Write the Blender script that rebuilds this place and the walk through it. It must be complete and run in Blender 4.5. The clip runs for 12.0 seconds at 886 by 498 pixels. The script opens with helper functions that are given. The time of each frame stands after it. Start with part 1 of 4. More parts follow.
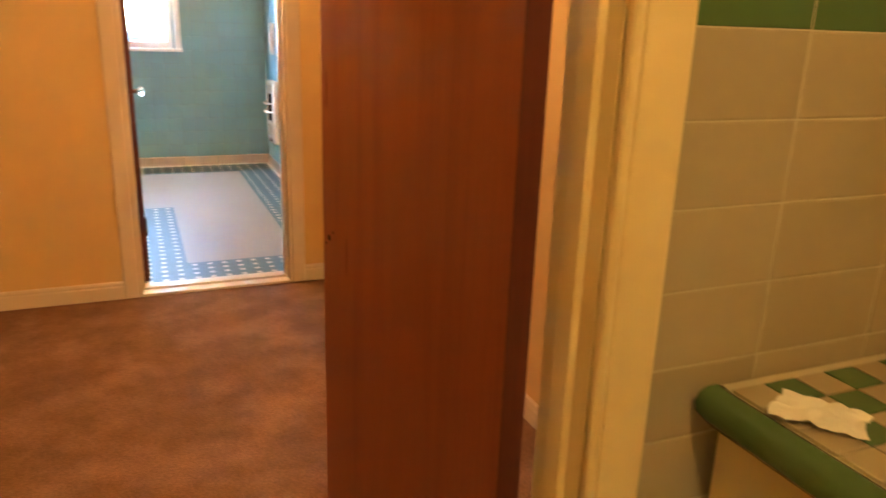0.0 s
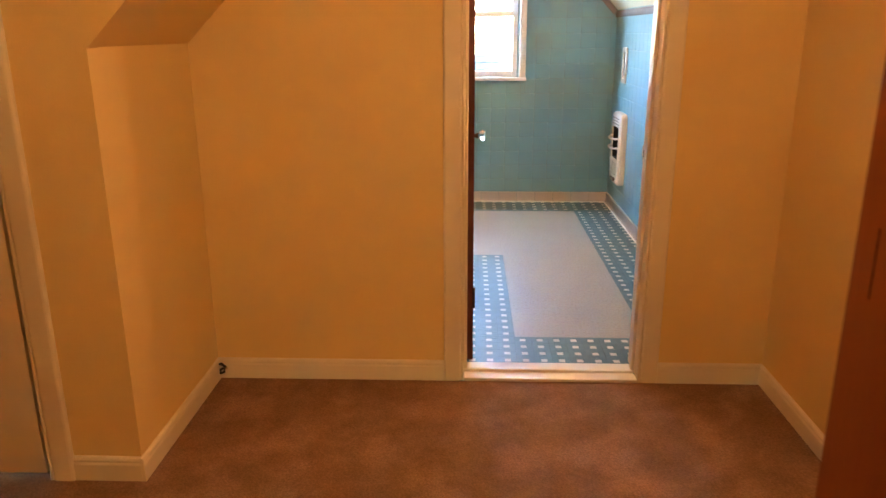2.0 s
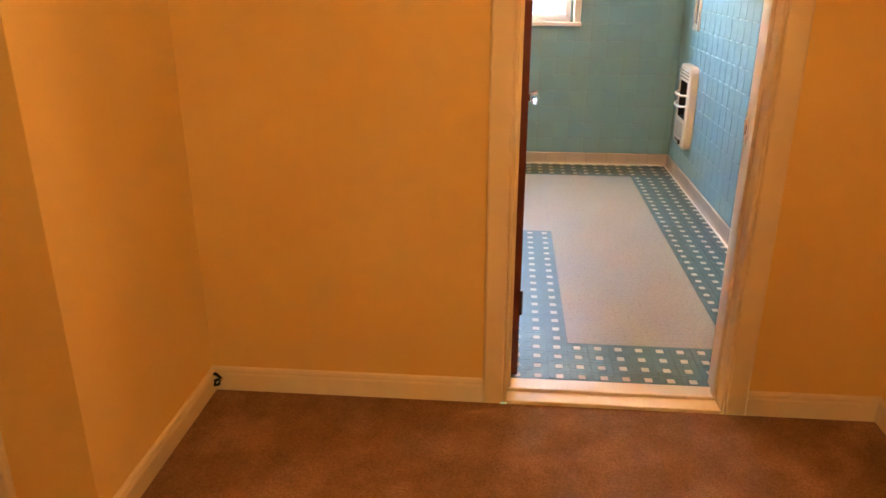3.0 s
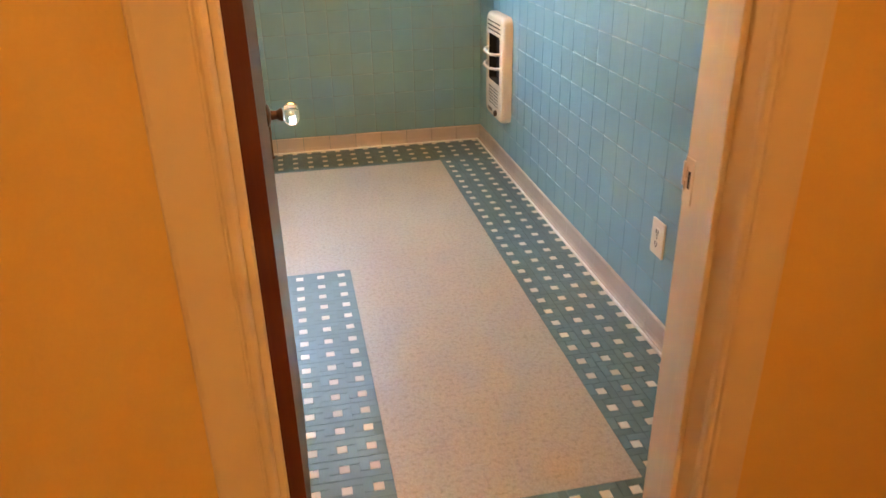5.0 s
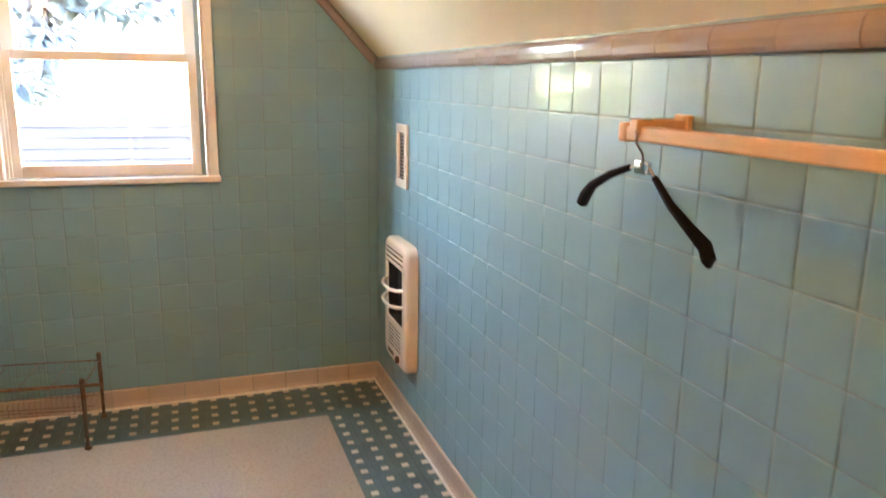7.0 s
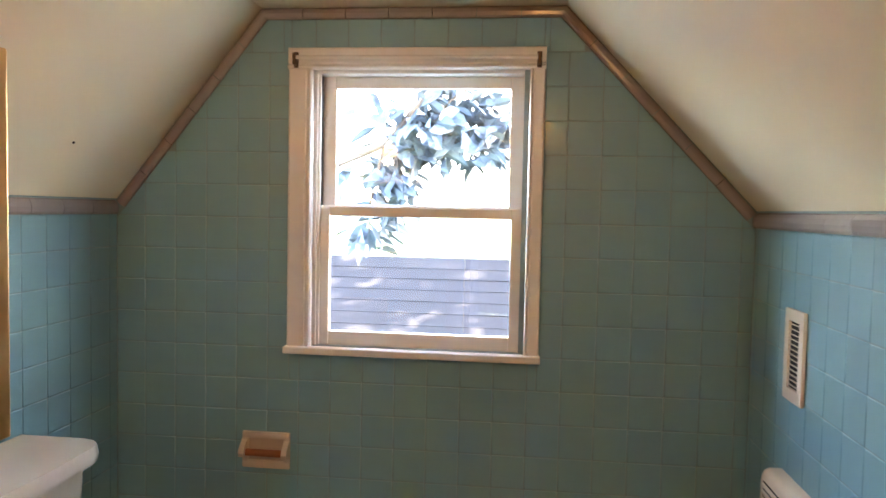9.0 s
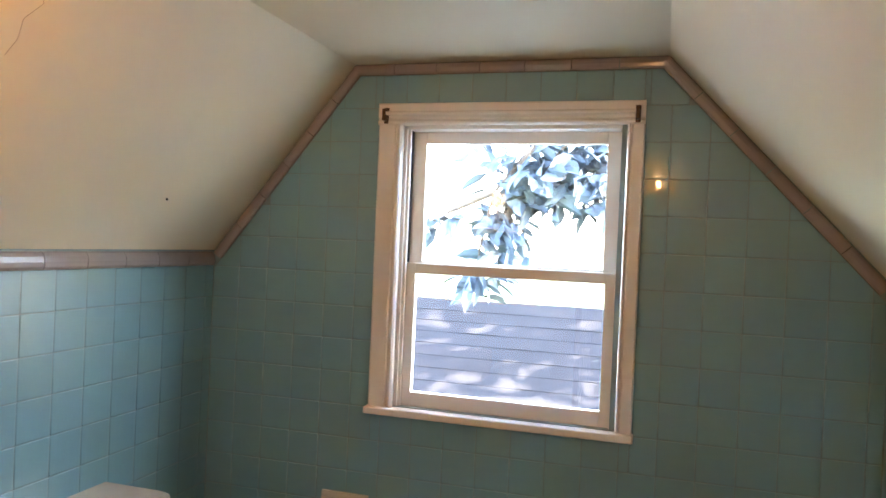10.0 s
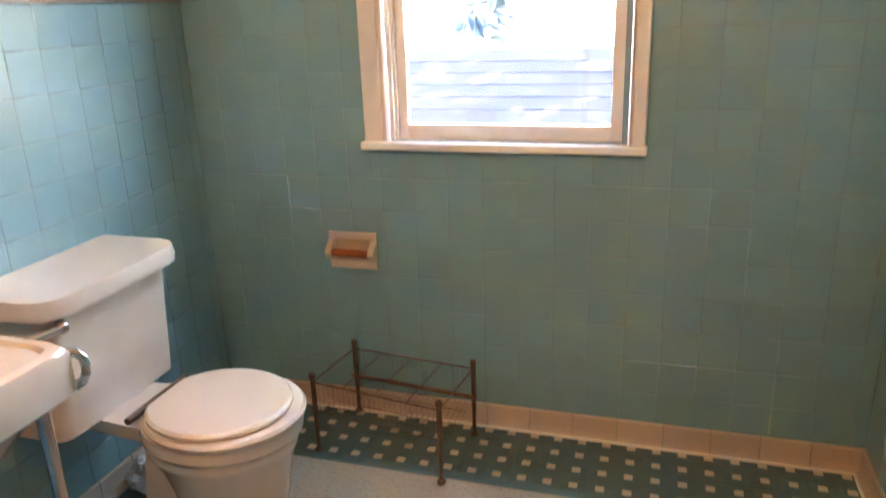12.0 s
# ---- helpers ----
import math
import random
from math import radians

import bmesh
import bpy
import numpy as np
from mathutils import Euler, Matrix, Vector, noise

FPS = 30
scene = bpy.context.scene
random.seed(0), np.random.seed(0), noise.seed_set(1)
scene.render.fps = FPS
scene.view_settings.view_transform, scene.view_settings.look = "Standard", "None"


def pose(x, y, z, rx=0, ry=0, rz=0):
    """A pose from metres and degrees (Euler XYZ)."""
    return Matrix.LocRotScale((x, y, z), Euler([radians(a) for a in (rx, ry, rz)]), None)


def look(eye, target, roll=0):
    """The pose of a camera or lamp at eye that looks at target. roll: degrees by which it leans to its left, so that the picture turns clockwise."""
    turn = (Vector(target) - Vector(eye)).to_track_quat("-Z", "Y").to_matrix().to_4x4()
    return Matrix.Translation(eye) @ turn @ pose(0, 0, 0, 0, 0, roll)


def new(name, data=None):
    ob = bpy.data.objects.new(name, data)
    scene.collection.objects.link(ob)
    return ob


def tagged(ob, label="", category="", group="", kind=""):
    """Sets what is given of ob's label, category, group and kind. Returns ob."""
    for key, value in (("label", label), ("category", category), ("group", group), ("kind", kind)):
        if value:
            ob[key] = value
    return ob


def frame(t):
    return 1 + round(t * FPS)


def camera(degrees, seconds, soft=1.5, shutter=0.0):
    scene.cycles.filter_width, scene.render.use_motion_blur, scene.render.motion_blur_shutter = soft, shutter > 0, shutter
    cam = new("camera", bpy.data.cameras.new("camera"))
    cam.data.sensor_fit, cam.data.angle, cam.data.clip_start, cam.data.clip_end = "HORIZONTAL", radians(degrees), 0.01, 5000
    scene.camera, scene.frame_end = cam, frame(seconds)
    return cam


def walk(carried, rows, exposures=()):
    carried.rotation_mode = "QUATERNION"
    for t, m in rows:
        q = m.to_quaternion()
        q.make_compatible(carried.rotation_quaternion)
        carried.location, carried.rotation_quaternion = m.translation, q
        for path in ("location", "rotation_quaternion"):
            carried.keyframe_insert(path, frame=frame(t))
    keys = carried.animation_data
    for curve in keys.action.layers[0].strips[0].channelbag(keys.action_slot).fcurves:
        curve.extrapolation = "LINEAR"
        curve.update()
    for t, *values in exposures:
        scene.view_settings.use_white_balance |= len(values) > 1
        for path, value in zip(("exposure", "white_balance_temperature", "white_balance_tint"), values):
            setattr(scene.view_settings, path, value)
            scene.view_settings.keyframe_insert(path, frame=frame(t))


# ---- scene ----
cam = camera(62.0, 12.0, shutter=0.25)
PATH = [
    (0, (-1.139, -3.641, 1.29), (-0.392, -1.879, 0.707), 1.9),
    (0.5, (-1.079, -3.513, 1.313), (-0.788, -1.608, 0.778), 1.4),
    (1, (-1.008, -3.292, 1.332), (-1.059, -1.357, 0.831), 1.7),
    (1.5, (-1.096, -3.04, 1.343), (-1.169, -1.11, 0.826), 1.3),
    (2, (-1.148, -2.79, 1.367), (-1.218, -0.873, 0.803), -0.2),
    (2.5, (-1.168, -2.451, 1.375), (-1.374, -0.562, 0.751), -0.3),
    (3, (-1.192, -2.185, 1.365), (-1.355, -0.323, 0.655), 0.1),
    (3.5, (-1.218, -1.87, 1.363), (-0.966, -0.057, 0.559), 2.1),
    (3.7, (-1.174, -1.756, 1.365), (-0.862, 0.041, 0.545), 1.2),
    (5.3, (-1.062, -0.703, 1.327), (-0.709, 1.048, 0.427), -1.2),
    (5.5, (-1.046, -0.595, 1.325), (-0.685, 1.133, 0.386), -1.0),
    (6, (-1.01, -0.371, 1.318), (-0.568, 1.306, 0.321), -0.4),
    (6.5, (-0.963, -0.181, 1.387), (-0.283, 1.548, 0.645), 0.3),
    (7, (-0.861, -0.022, 1.419), (-0.202, 1.815, 0.981), 1.0),
    (7.5, (-0.814, 0.17, 1.435), (-0.415, 2.117, 1.207), 1.7),
    (9.3, (-0.705, 0.818, 1.532), (-1.064, 2.784, 1.455), 1.6),
    (9.5, (-0.664, 0.855, 1.548), (-1.116, 2.803, 1.498), 2.1),
    (10, (-0.626, 0.886, 1.596), (-1.204, 2.8, 1.578), 2.5),
    (10.5, (-0.638, 0.876, 1.575), (-1.348, 2.746, 1.525), 1.6),
    (11, (-0.644, 0.905, 1.516), (-1.44, 2.728, 1.302), -1.2),
    (11.5, (-0.661, 0.96, 1.504), (-1.271, 2.834, 1.163), -2.5),
    (12, (-0.643, 1.034, 1.427), (-1.209, 2.849, 0.805), -2.0),
]
EXPOSURES = [(0, 7.4, 6100, 10), (1.6, 7.25, 6100, 10), (2.5, 6.95, 6250, 10), (3.5, 7.4, 7900, 12), (5.5, 7.1, 7400, 12), (6.0, 7.25, 7200, 12), (6.5, 7.2, 7500, 15), (7.0, 6.8, 7900, 18), (7.6, 6.3, 7900, 20), (9.3, 5.82, 7400, 15), (10.5, 5.68, 7000, 13), (11.2, 6.0, 7000, 12), (12, 6.65, 7500, 17)]
walk(cam, [(t, look(e, g, r)) for t, e, g, r in PATH], EXPOSURES)


# ---------------------------------------------------------------- world, sun, lamps
SUN_EL, SUN_AZ = 32.0, 95.0          # degrees: height, compass turn from +y towards +x
world = bpy.data.worlds.new("sky")
scene.world = world
world.use_nodes = True
wn = world.node_tree
sky = wn.nodes.new("ShaderNodeTexSky")
sky.sky_type = 'NISHITA'
sky.sun_disc = False
sky.sun_elevation = radians(SUN_EL)
sky.sun_rotation = radians(SUN_AZ)
wn.links.new(sky.outputs[0], wn.nodes["Background"].inputs[0])
wn.nodes["Background"].inputs[1].default_value = 0.15


def lamp(name, kind, energy, color, m, size=0.1, size_y=None):
    data = bpy.data.lights.new(name, kind)
    data.energy, data.color = energy, color
    if kind == 'AREA':
        data.shape, data.size, data.size_y = 'RECTANGLE', size, size_y
    elif kind == 'SUN':
        data.angle = size
    else:
        data.shadow_soft_size = size
    ob = new(name, data)
    ob.matrix_world = m
    return ob


ez, az = radians(SUN_EL), radians(SUN_AZ)
SUN_DIR = Vector((math.cos(ez) * math.sin(az), math.cos(ez) * math.cos(az), math.sin(ez)))
lamp("sun", 'SUN', 2.8, (1.0, 0.95, 0.86), look(SUN_DIR * 30, (0, 0, 0)), radians(0.5))
WARM = (1.0, 0.545, 0.205)
WARM_BATH = (1.0, 0.51, 0.21)
lamp("hall_bulb", 'POINT', 0.205, WARM, pose(-0.95, -1.80, 2.13), 0.06)
lamp("bathroom_bulb", 'POINT', 0.15, WARM_BATH, pose(-0.68, 0.255, 2.08), 0.022)
lamp("vanity_bulb", 'POINT', 0.15, WARM_BATH, pose(-1.62, 1.57, 1.80), 0.025)
# Added blue lamp, unseen under the window head, standing in for sky light.
lamp("window_sky_fill", 'AREA', 0.17, (0.50, 0.74, 1.0), look((-1.135, 3.425, 1.966), (-1.135, 2.625, 1.366)), 0.66, 0.03)
lamp("washroom_bulb", 'POINT', 0.18, (1.0, 0.62, 0.20), pose(-0.9, -4.1, 2.1), 0.06)

# ---------------------------------------------------------------- materials
MATS = {}


def mat(name, color, rough=0.5, metal=0.0, var=0.0, var_scale=6.0, fine=0.0, fine_scale=180.0, bump=0.0, bump_scale=250.0,
        per_object=0.0, stretch=(1, 1, 1), coat=0.0, spec=0.5, island=False, wear=None, wear_scale=3.0, trans=0.0, ior=1.45):
    """A surface: base colour, blotches, fine grain, relief, and a change from piece to piece."""
    m = bpy.data.materials.new(name)
    m.use_nodes = True
    nt, N = m.node_tree, m.node_tree.nodes
    b = N["Principled BSDF"]
    b.inputs["Roughness"].default_value, b.inputs["Metallic"].default_value = rough, metal
    b.inputs["Coat Weight"].default_value, b.inputs["Specular IOR Level"].default_value = coat, spec
    b.inputs["Transmission Weight"].default_value, b.inputs["IOR"].default_value = trans, ior
    tc = N.new("ShaderNodeTexCoord")
    mp = N.new("ShaderNodeMapping")
    mp.inputs["Scale"].default_value = stretch
    nt.links.new(tc.outputs["Object"], mp.inputs[0])
    geo = N.new("ShaderNodeNewGeometry")
    pos = N.new("ShaderNodeMapping")
    pos.inputs["Scale"].default_value = stretch
    nt.links.new(geo.outputs["Position"], pos.inputs[0])

    def noise_of(scale, detail=4.0):
        n = N.new("ShaderNodeTexNoise")
        n.inputs["Scale"].default_value, n.inputs["Detail"].default_value = scale, detail
        nt.links.new(pos.outputs[0], n.inputs["Vector"])
        return n.outputs["Fac"]

    value = None

    def add_signal(sock, amount):
        nonlocal value
        mth = N.new("ShaderNodeMath")
        mth.operation = 'MULTIPLY_ADD'
        nt.links.new(sock, mth.inputs[0])
        mth.inputs[1].default_value = amount * 2
        mth.inputs[2].default_value = (1.0 if value is None else 0.0) - amount
        if value is not None:
            ad = N.new("ShaderNodeMath")
            ad.operation = 'ADD'
            nt.links.new(value, ad.inputs[0])
            nt.links.new(mth.outputs[0], ad.inputs[1])
            value = ad.outputs[0]
        else:
            value = mth.outputs[0]

    if var:
        add_signal(noise_of(var_scale), var)
    if fine:
        add_signal(noise_of(fine_scale, 2.0), fine)
    if per_object:
        if island:
            add_signal(geo.outputs["Random Per Island"], per_object)
        else:
            oi = N.new("ShaderNodeObjectInfo")
            add_signal(oi.outputs["Random"], per_object)
    rgb = N.new("ShaderNodeRGB")
    rgb.outputs[0].default_value = (*color, 1)
    col = rgb.outputs[0]
    if wear:
        mx = N.new("ShaderNodeMix")
        mx.data_type = 'RGBA'
        rp = N.new("ShaderNodeValToRGB")
        rp.color_ramp.elements[0].position, rp.color_ramp.elements[1].position = 0.48, 0.68
        nt.links.new(noise_of(wear_scale, 6.0), rp.inputs[0])
        nt.links.new(rp.outputs[0], mx.inputs["Factor"])
        nt.links.new(col, mx.inputs["A"])
        mx.inputs["B"].default_value = (*wear, 1)
        col = mx.outputs["Result"]
    if value is not None:
        sc = N.new("ShaderNodeVectorMath")
        sc.operation = 'SCALE'
        nt.links.new(col, sc.inputs[0])
        nt.links.new(value, sc.inputs["Scale"])
        col = sc.outputs[0]
    nt.links.new(col, b.inputs["Base Color"])
    if bump:
        bp = N.new("ShaderNodeBump")
        bp.inputs["Strength"].default_value, bp.inputs["Distance"].default_value = bump, 0.004
        nt.links.new(noise_of(bump_scale, 3.0), bp.inputs["Height"])
        nt.links.new(bp.outputs[0], b.inputs["Normal"])
    MATS[name] = m
    return m


def glow(name, color, strength):
    m = bpy.data.materials.new(name)
    m.use_nodes = True
    b = m.node_tree.nodes["Principled BSDF"]
    b.inputs["Base Color"].default_value = (0.8, 0.75, 0.65, 1)
    b.inputs["Emission Color"].default_value = (*color, 1)
    b.inputs["Emission Strength"].default_value = strength
    return m


M_HALL = mat("cream_wall_paint", (0.75, 0.545, 0.245), 0.62, var=0.05, var_scale=2.2, fine=0.03, bump=0.12, bump_scale=160)
M_TRIM = mat("white_gloss_paint", (0.74, 0.645, 0.525), 0.42, var=0.03, var_scale=9, bump=0.02, bump_scale=60)
M_WINTRIM = mat("window_white_paint", (0.78, 0.74, 0.70), 0.33, var=0.05, var_scale=12, bump=0.06, bump_scale=70)
M_CARPET = mat("brown_carpet", (0.228, 0.132, 0.082), 0.95, var=0.34, var_scale=9.0, fine=0.6, fine_scale=150, bump=1.0, bump_scale=300, spec=0.1,
               wear=(0.310, 0.182, 0.128), wear_scale=4.2)
M_DOOR = mat("stained_wood", (0.25, 0.066, 0.020), 0.36, var=0.20, var_scale=1.6, fine=0.10, fine_scale=22, bump=0.10, bump_scale=60,
             stretch=(6, 6, 0.35), coat=0.0, spec=0.35, wear=(0.20, 0.045, 0.014), wear_scale=2.2)
# Darker copy of the stained_wood settings, for the bathroom door only.
M_DARKDOOR = mat("darker_door_wood", (0.105, 0.042, 0.026), 0.36, spec=0.5, var=0.20, var_scale=1.6, fine=0.10, fine_scale=22, bump=0.08, bump_scale=60,
                 stretch=(6, 6, 0.35), wear=(0.075, 0.028, 0.017), wear_scale=2.2)
M_DOOREDGE = mat("dark_stained_wood", (0.10, 0.020, 0.010), 0.45, var=0.3, var_scale=3, fine=0.2, fine_scale=30, stretch=(6, 6, 0.4))
M_TILE = mat("aqua_glazed_tile", (0.165, 0.335, 0.405), 0.42, spec=0.9, coat=0.45, var=0.025, var_scale=14, per_object=0.035, bump=0.016, bump_scale=24)
M_GROUT = mat("wall_grout", (0.20, 0.28, 0.29), 0.35, var=0.25, var_scale=8, fine=0.1)
M_CAP = mat("mauve_cap_tile", (0.32, 0.285, 0.28), 0.13, var=0.05, var_scale=10, per_object=0.05)
M_COVE = mat("beige_cove_tile", (0.50, 0.41, 0.35), 0.22, var=0.07, var_scale=10, per_object=0.06)
M_CAULK = mat("white_caulk", (0.74, 0.70, 0.64), 0.4, var=0.12, var_scale=18)
M_BEIGE = mat("beige_linoleum", (0.375, 0.315, 0.255), 0.46, var=0.07, var_scale=3.0, fine=0.30, fine_scale=170, bump=0.05, bump_scale=130,
              wear=(0.300, 0.248, 0.198), wear_scale=75)
M_TEAL = mat("teal_linoleum", (0.085, 0.145, 0.155), 0.46, var=0.10, var_scale=5, fine=0.10, fine_scale=120, per_object=0.10, island=True)
M_DOT = mat("ivory_linoleum", (0.62, 0.55, 0.46), 0.4, var=0.06, var_scale=20, per_object=0.09)
M_JOINT = mat("linoleum_joint", (0.11, 0.16, 0.165), 0.7, var=0.1)
M_CEIL = mat("ivory_ceiling_paint", (0.78, 0.69, 0.52), 0.5, var=0.04, var_scale=1.8, bump=0.08, bump_scale=50)
M_PORC = mat("white_porcelain", (0.58, 0.505, 0.43), 0.12, var=0.03, var_scale=6, coat=0.3)
M_SEAT = mat("white_enamel_seat", (0.62, 0.535, 0.445), 0.22, var=0.03, var_scale=8)
M_CHROME = mat("chrome", (0.62, 0.61, 0.60), 0.14, 1.0, var=0.12, var_scale=20)
M_DARKMETAL = mat("dark_bronze", (0.09, 0.055, 0.035), 0.42, 0.8, var=0.3, var_scale=30)
M_RUST = mat("worn_wire", (0.16, 0.11, 0.08), 0.45, 0.7, var=0.35, var_scale=25, wear=(0.13, 0.05, 0.02), wear_scale=30)
M_BLACK = mat("black_foam", (0.004, 0.004, 0.0045), 0.7, spec=0.15, var=0.2, var_scale=40)
# Near black: in slots, holes and gaps this colour stands for their shade.
M_NEAR_BLACK = mat("near_black", (0.012, 0.011, 0.010), 0.8, var=0.2)
M_HEATER = mat("cream_enamel", (0.78, 0.69, 0.58), 0.25, var=0.04, var_scale=10)
M_PLASTIC = mat("ivory_plastic", (0.74, 0.66, 0.53), 0.35, var=0.03)
M_ROD = mat("varnished_wood", (0.60, 0.38, 0.20), 0.4, var=0.14, var_scale=6, fine=0.1, fine_scale=60, stretch=(6, 0.5, 6))
M_ROLLER = mat("reddish_wood_roller", (0.26, 0.085, 0.03), 0.4, var=0.25, var_scale=20)
M_GLASS = mat("window_glass", (1, 1, 1), 0.0, trans=1.0, ior=1.45, spec=0.4)
M_KNOB = mat("clear_glass", (0.96, 0.97, 0.96), 0.02, trans=1.0, ior=1.5)
M_SHINGLE = mat("grey_shingle", (0.010, 0.010, 0.014), 0.9, var=0.18, var_scale=2.0, fine=0.25, fine_scale=110, per_object=0.09, island=True)
M_SIDING = mat("pale_siding", (0.55, 0.55, 0.53), 0.8, var=0.06, var_scale=2)
M_LEAF = mat("magnolia_leaf", (0.075, 0.105, 0.135), 0.6, var=0.3, var_scale=9, per_object=0.35, island=True)
M_LEAF_SUN = mat("yellow_green_leaf", (0.20, 0.23, 0.045), 0.5, var=0.3, var_scale=4, per_object=0.3, island=True)
M_BARK = mat("bark", (0.12, 0.09, 0.07), 0.9, var=0.3, var_scale=12, bump=0.6, bump_scale=40)
M_GRASS = mat("lawn", (0.06, 0.09, 0.035), 0.95, var=0.3, var_scale=0.6, fine=0.3, fine_scale=12)
M_OLD_TILE = mat("tan_glazed_tile", (0.37, 0.30, 0.18), 0.2, var=0.05, var_scale=12, per_object=0.06)
M_GREEN = mat("green_glazed_tile", (0.075, 0.135, 0.045), 0.18, var=0.08, var_scale=10, per_object=0.07)
M_OLD_GROUT = mat("tan_grout", (0.47, 0.40, 0.25), 0.8, var=0.1)
M_CABINET = mat("yellow_cabinet_paint", (0.70, 0.54, 0.25), 0.4, var=0.06, var_scale=5)
M_CLOTH = mat("white_cloth", (0.76, 0.72, 0.62), 0.9, var=0.08, var_scale=20, bump=0.4, bump_scale=120)
M_MEDCAB = mat("tan_enamel", (0.45, 0.31, 0.065), 0.4, var=0.05, var_scale=5)
M_COPPER = mat("copper_edge", (0.72, 0.38, 0.14), 0.35, 0.5, var=0.1)
M_MIRROR = mat("mirror_glass", (0.9, 0.9, 0.9), 0.02, 1.0)
M_PLATE = mat("painted_steel", (0.45, 0.33, 0.22), 0.45, 0.4, var=0.3, var_scale=60)
M_BULB = glow("warm_globe", (1.0, 0.62, 0.30), 0.5)
M_BAG = mat("white_plastic_film", (0.62, 0.62, 0.60), 0.3, var=0.1, var_scale=30)

# ---------------------------------------------------------------- builders
ORIGIN = {}


def thing(name, at, label, category, group=""):
    """An empty at the base of a thing; its parts hang under it."""
    ob = new(name)
    ob.empty_display_size = 0.1
    ob.location = at
    ORIGIN[ob] = Vector(at)
    return tagged(ob, label, category, group)


def part(name, bm, material, parent=None, label="", smooth=False):
    """Links a bmesh, given in the world's metres, as one mesh under its thing."""
    me = bpy.data.meshes.new(name)
    if parent is not None:
        bm.transform(Matrix.Translation(-ORIGIN[parent]))
    bmesh.ops.recalc_face_normals(bm, faces=bm.faces)
    for f in bm.faces:
        f.smooth = smooth
    bm.to_mesh(me)
    bm.free()
    me.materials.append(material)
    ob = new(name, me)
    if parent is not None:
        ob.parent = parent
        ORIGIN[ob] = ORIGIN[parent]
    else:
        ORIGIN[ob] = Vector((0, 0, 0))
    if smooth:
        me.set_sharp_from_angle(angle=radians(38))
    return tagged(ob, label)


def setting(name, bm, material, label, category, smooth=False):
    return tagged(part(name, bm, material, None, label, smooth), label, category, kind="structure")


def box(bm, x0, x1, y0, y1, z0, z1, bevel=0.0, segments=2):
    got = bmesh.ops.create_cube(bm, size=1, matrix=Matrix.LocRotScale(((x0 + x1) / 2, (y0 + y1) / 2, (z0 + z1) / 2), None,
                                                                      (abs(x1 - x0), abs(y1 - y0), abs(z1 - z0))))
    if bevel:
        edges = list({e for v in got["verts"] for e in v.link_edges})
        bmesh.ops.bevel(bm, geom=edges, offset=bevel, segments=segments, profile=0.6, affect='EDGES')
    return bm


def boxes(*rows, bevel=0.0):
    bm = bmesh.new()
    for r in rows:
        box(bm, *r, bevel=bevel)
    return bm


def loft(rings, closed_ends=True):
    """Skins rings of equal length."""
    bm = bmesh.new()
    vs = [[bm.verts.new(p) for p in ring] for ring in rings]
    n = len(rings[0])
    for a, b in zip(vs, vs[1:]):
        for i in range(n):
            bm.faces.new((a[i], a[(i + 1) % n], b[(i + 1) % n], b[i]))
    if closed_ends:
        bm.faces.new(vs[0][::-1])
        bm.faces.new(vs[-1])
    return bm


def tube(bm, points, radius, sides=8, taper=None):
    """A round bar along points."""
    pts = [Vector(p) for p in points]
    rings = []
    up = Vector((0.13, 0.21, 0.97)).normalized()
    for i, p in enumerate(pts):
        d = (pts[min(i + 1, len(pts) - 1)] - pts[max(i - 1, 0)]).normalized()
        s = d.cross(up)
        if s.length < 0.05:
            s = d.cross(Vector((1, 0, 0)))
        s.normalize()
        q = s.cross(d)
        r = radius if taper is None else taper[i]
        rings.append([bm.verts.new(p + (s * math.cos(2 * math.pi * k / sides) + q * math.sin(2 * math.pi * k / sides)) * r) for k in range(sides)])
    for a, b in zip(rings, rings[1:]):
        for k in range(sides):
            bm.faces.new((a[k], a[(k + 1) % sides], b[(k + 1) % sides], b[k]))
    bm.faces.new(rings[0][::-1])
    bm.faces.new(rings[-1])
    return bm


def ball(bm, at, r, u=10, v=7, scale=(1, 1, 1)):
    bmesh.ops.create_uvsphere(bm, u_segments=u, v_segments=v, radius=r, matrix=Matrix.LocRotScale(at, None, scale))
    return bm


def prism(poly, axis, a, b):
    """A solid from a polygon in the two other axes, from a to b along axis."""
    def at(p, c):
        return {"x": (c, p[0], p[1]), "y": (p[0], c, p[1]), "z": (p[0], p[1], c)}[axis]
    return loft([[at(p, a) for p in poly], [at(p, b) for p in poly]])


def joined(bms):
    out = bmesh.new()
    for b in bms:
        me = bpy.data.meshes.new("tmp")
        b.to_mesh(me)
        b.free()
        out.from_mesh(me)
        bpy.data.meshes.remove(me)
    return out


def clip(poly, a, b, c):
    """The part of a convex polygon where a*u + b*v <= c."""
    out = []
    for p, q in zip(poly, poly[1:] + poly[:1]):
        dp, dq = a * p[0] + b * p[1] - c, a * q[0] + b * q[1] - c
        if dp <= 0:
            out.append(p)
        if dp * dq < 0:
            t = dp / (dp - dq)
            out.append((p[0] + (q[0] - p[0]) * t, p[1] + (q[1] - p[1]) * t))
    return out


def area(poly):
    return 0.5 * abs(sum(p[0] * q[1] - q[0] * p[1] for p, q in zip(poly, poly[1:] + poly[:1])))


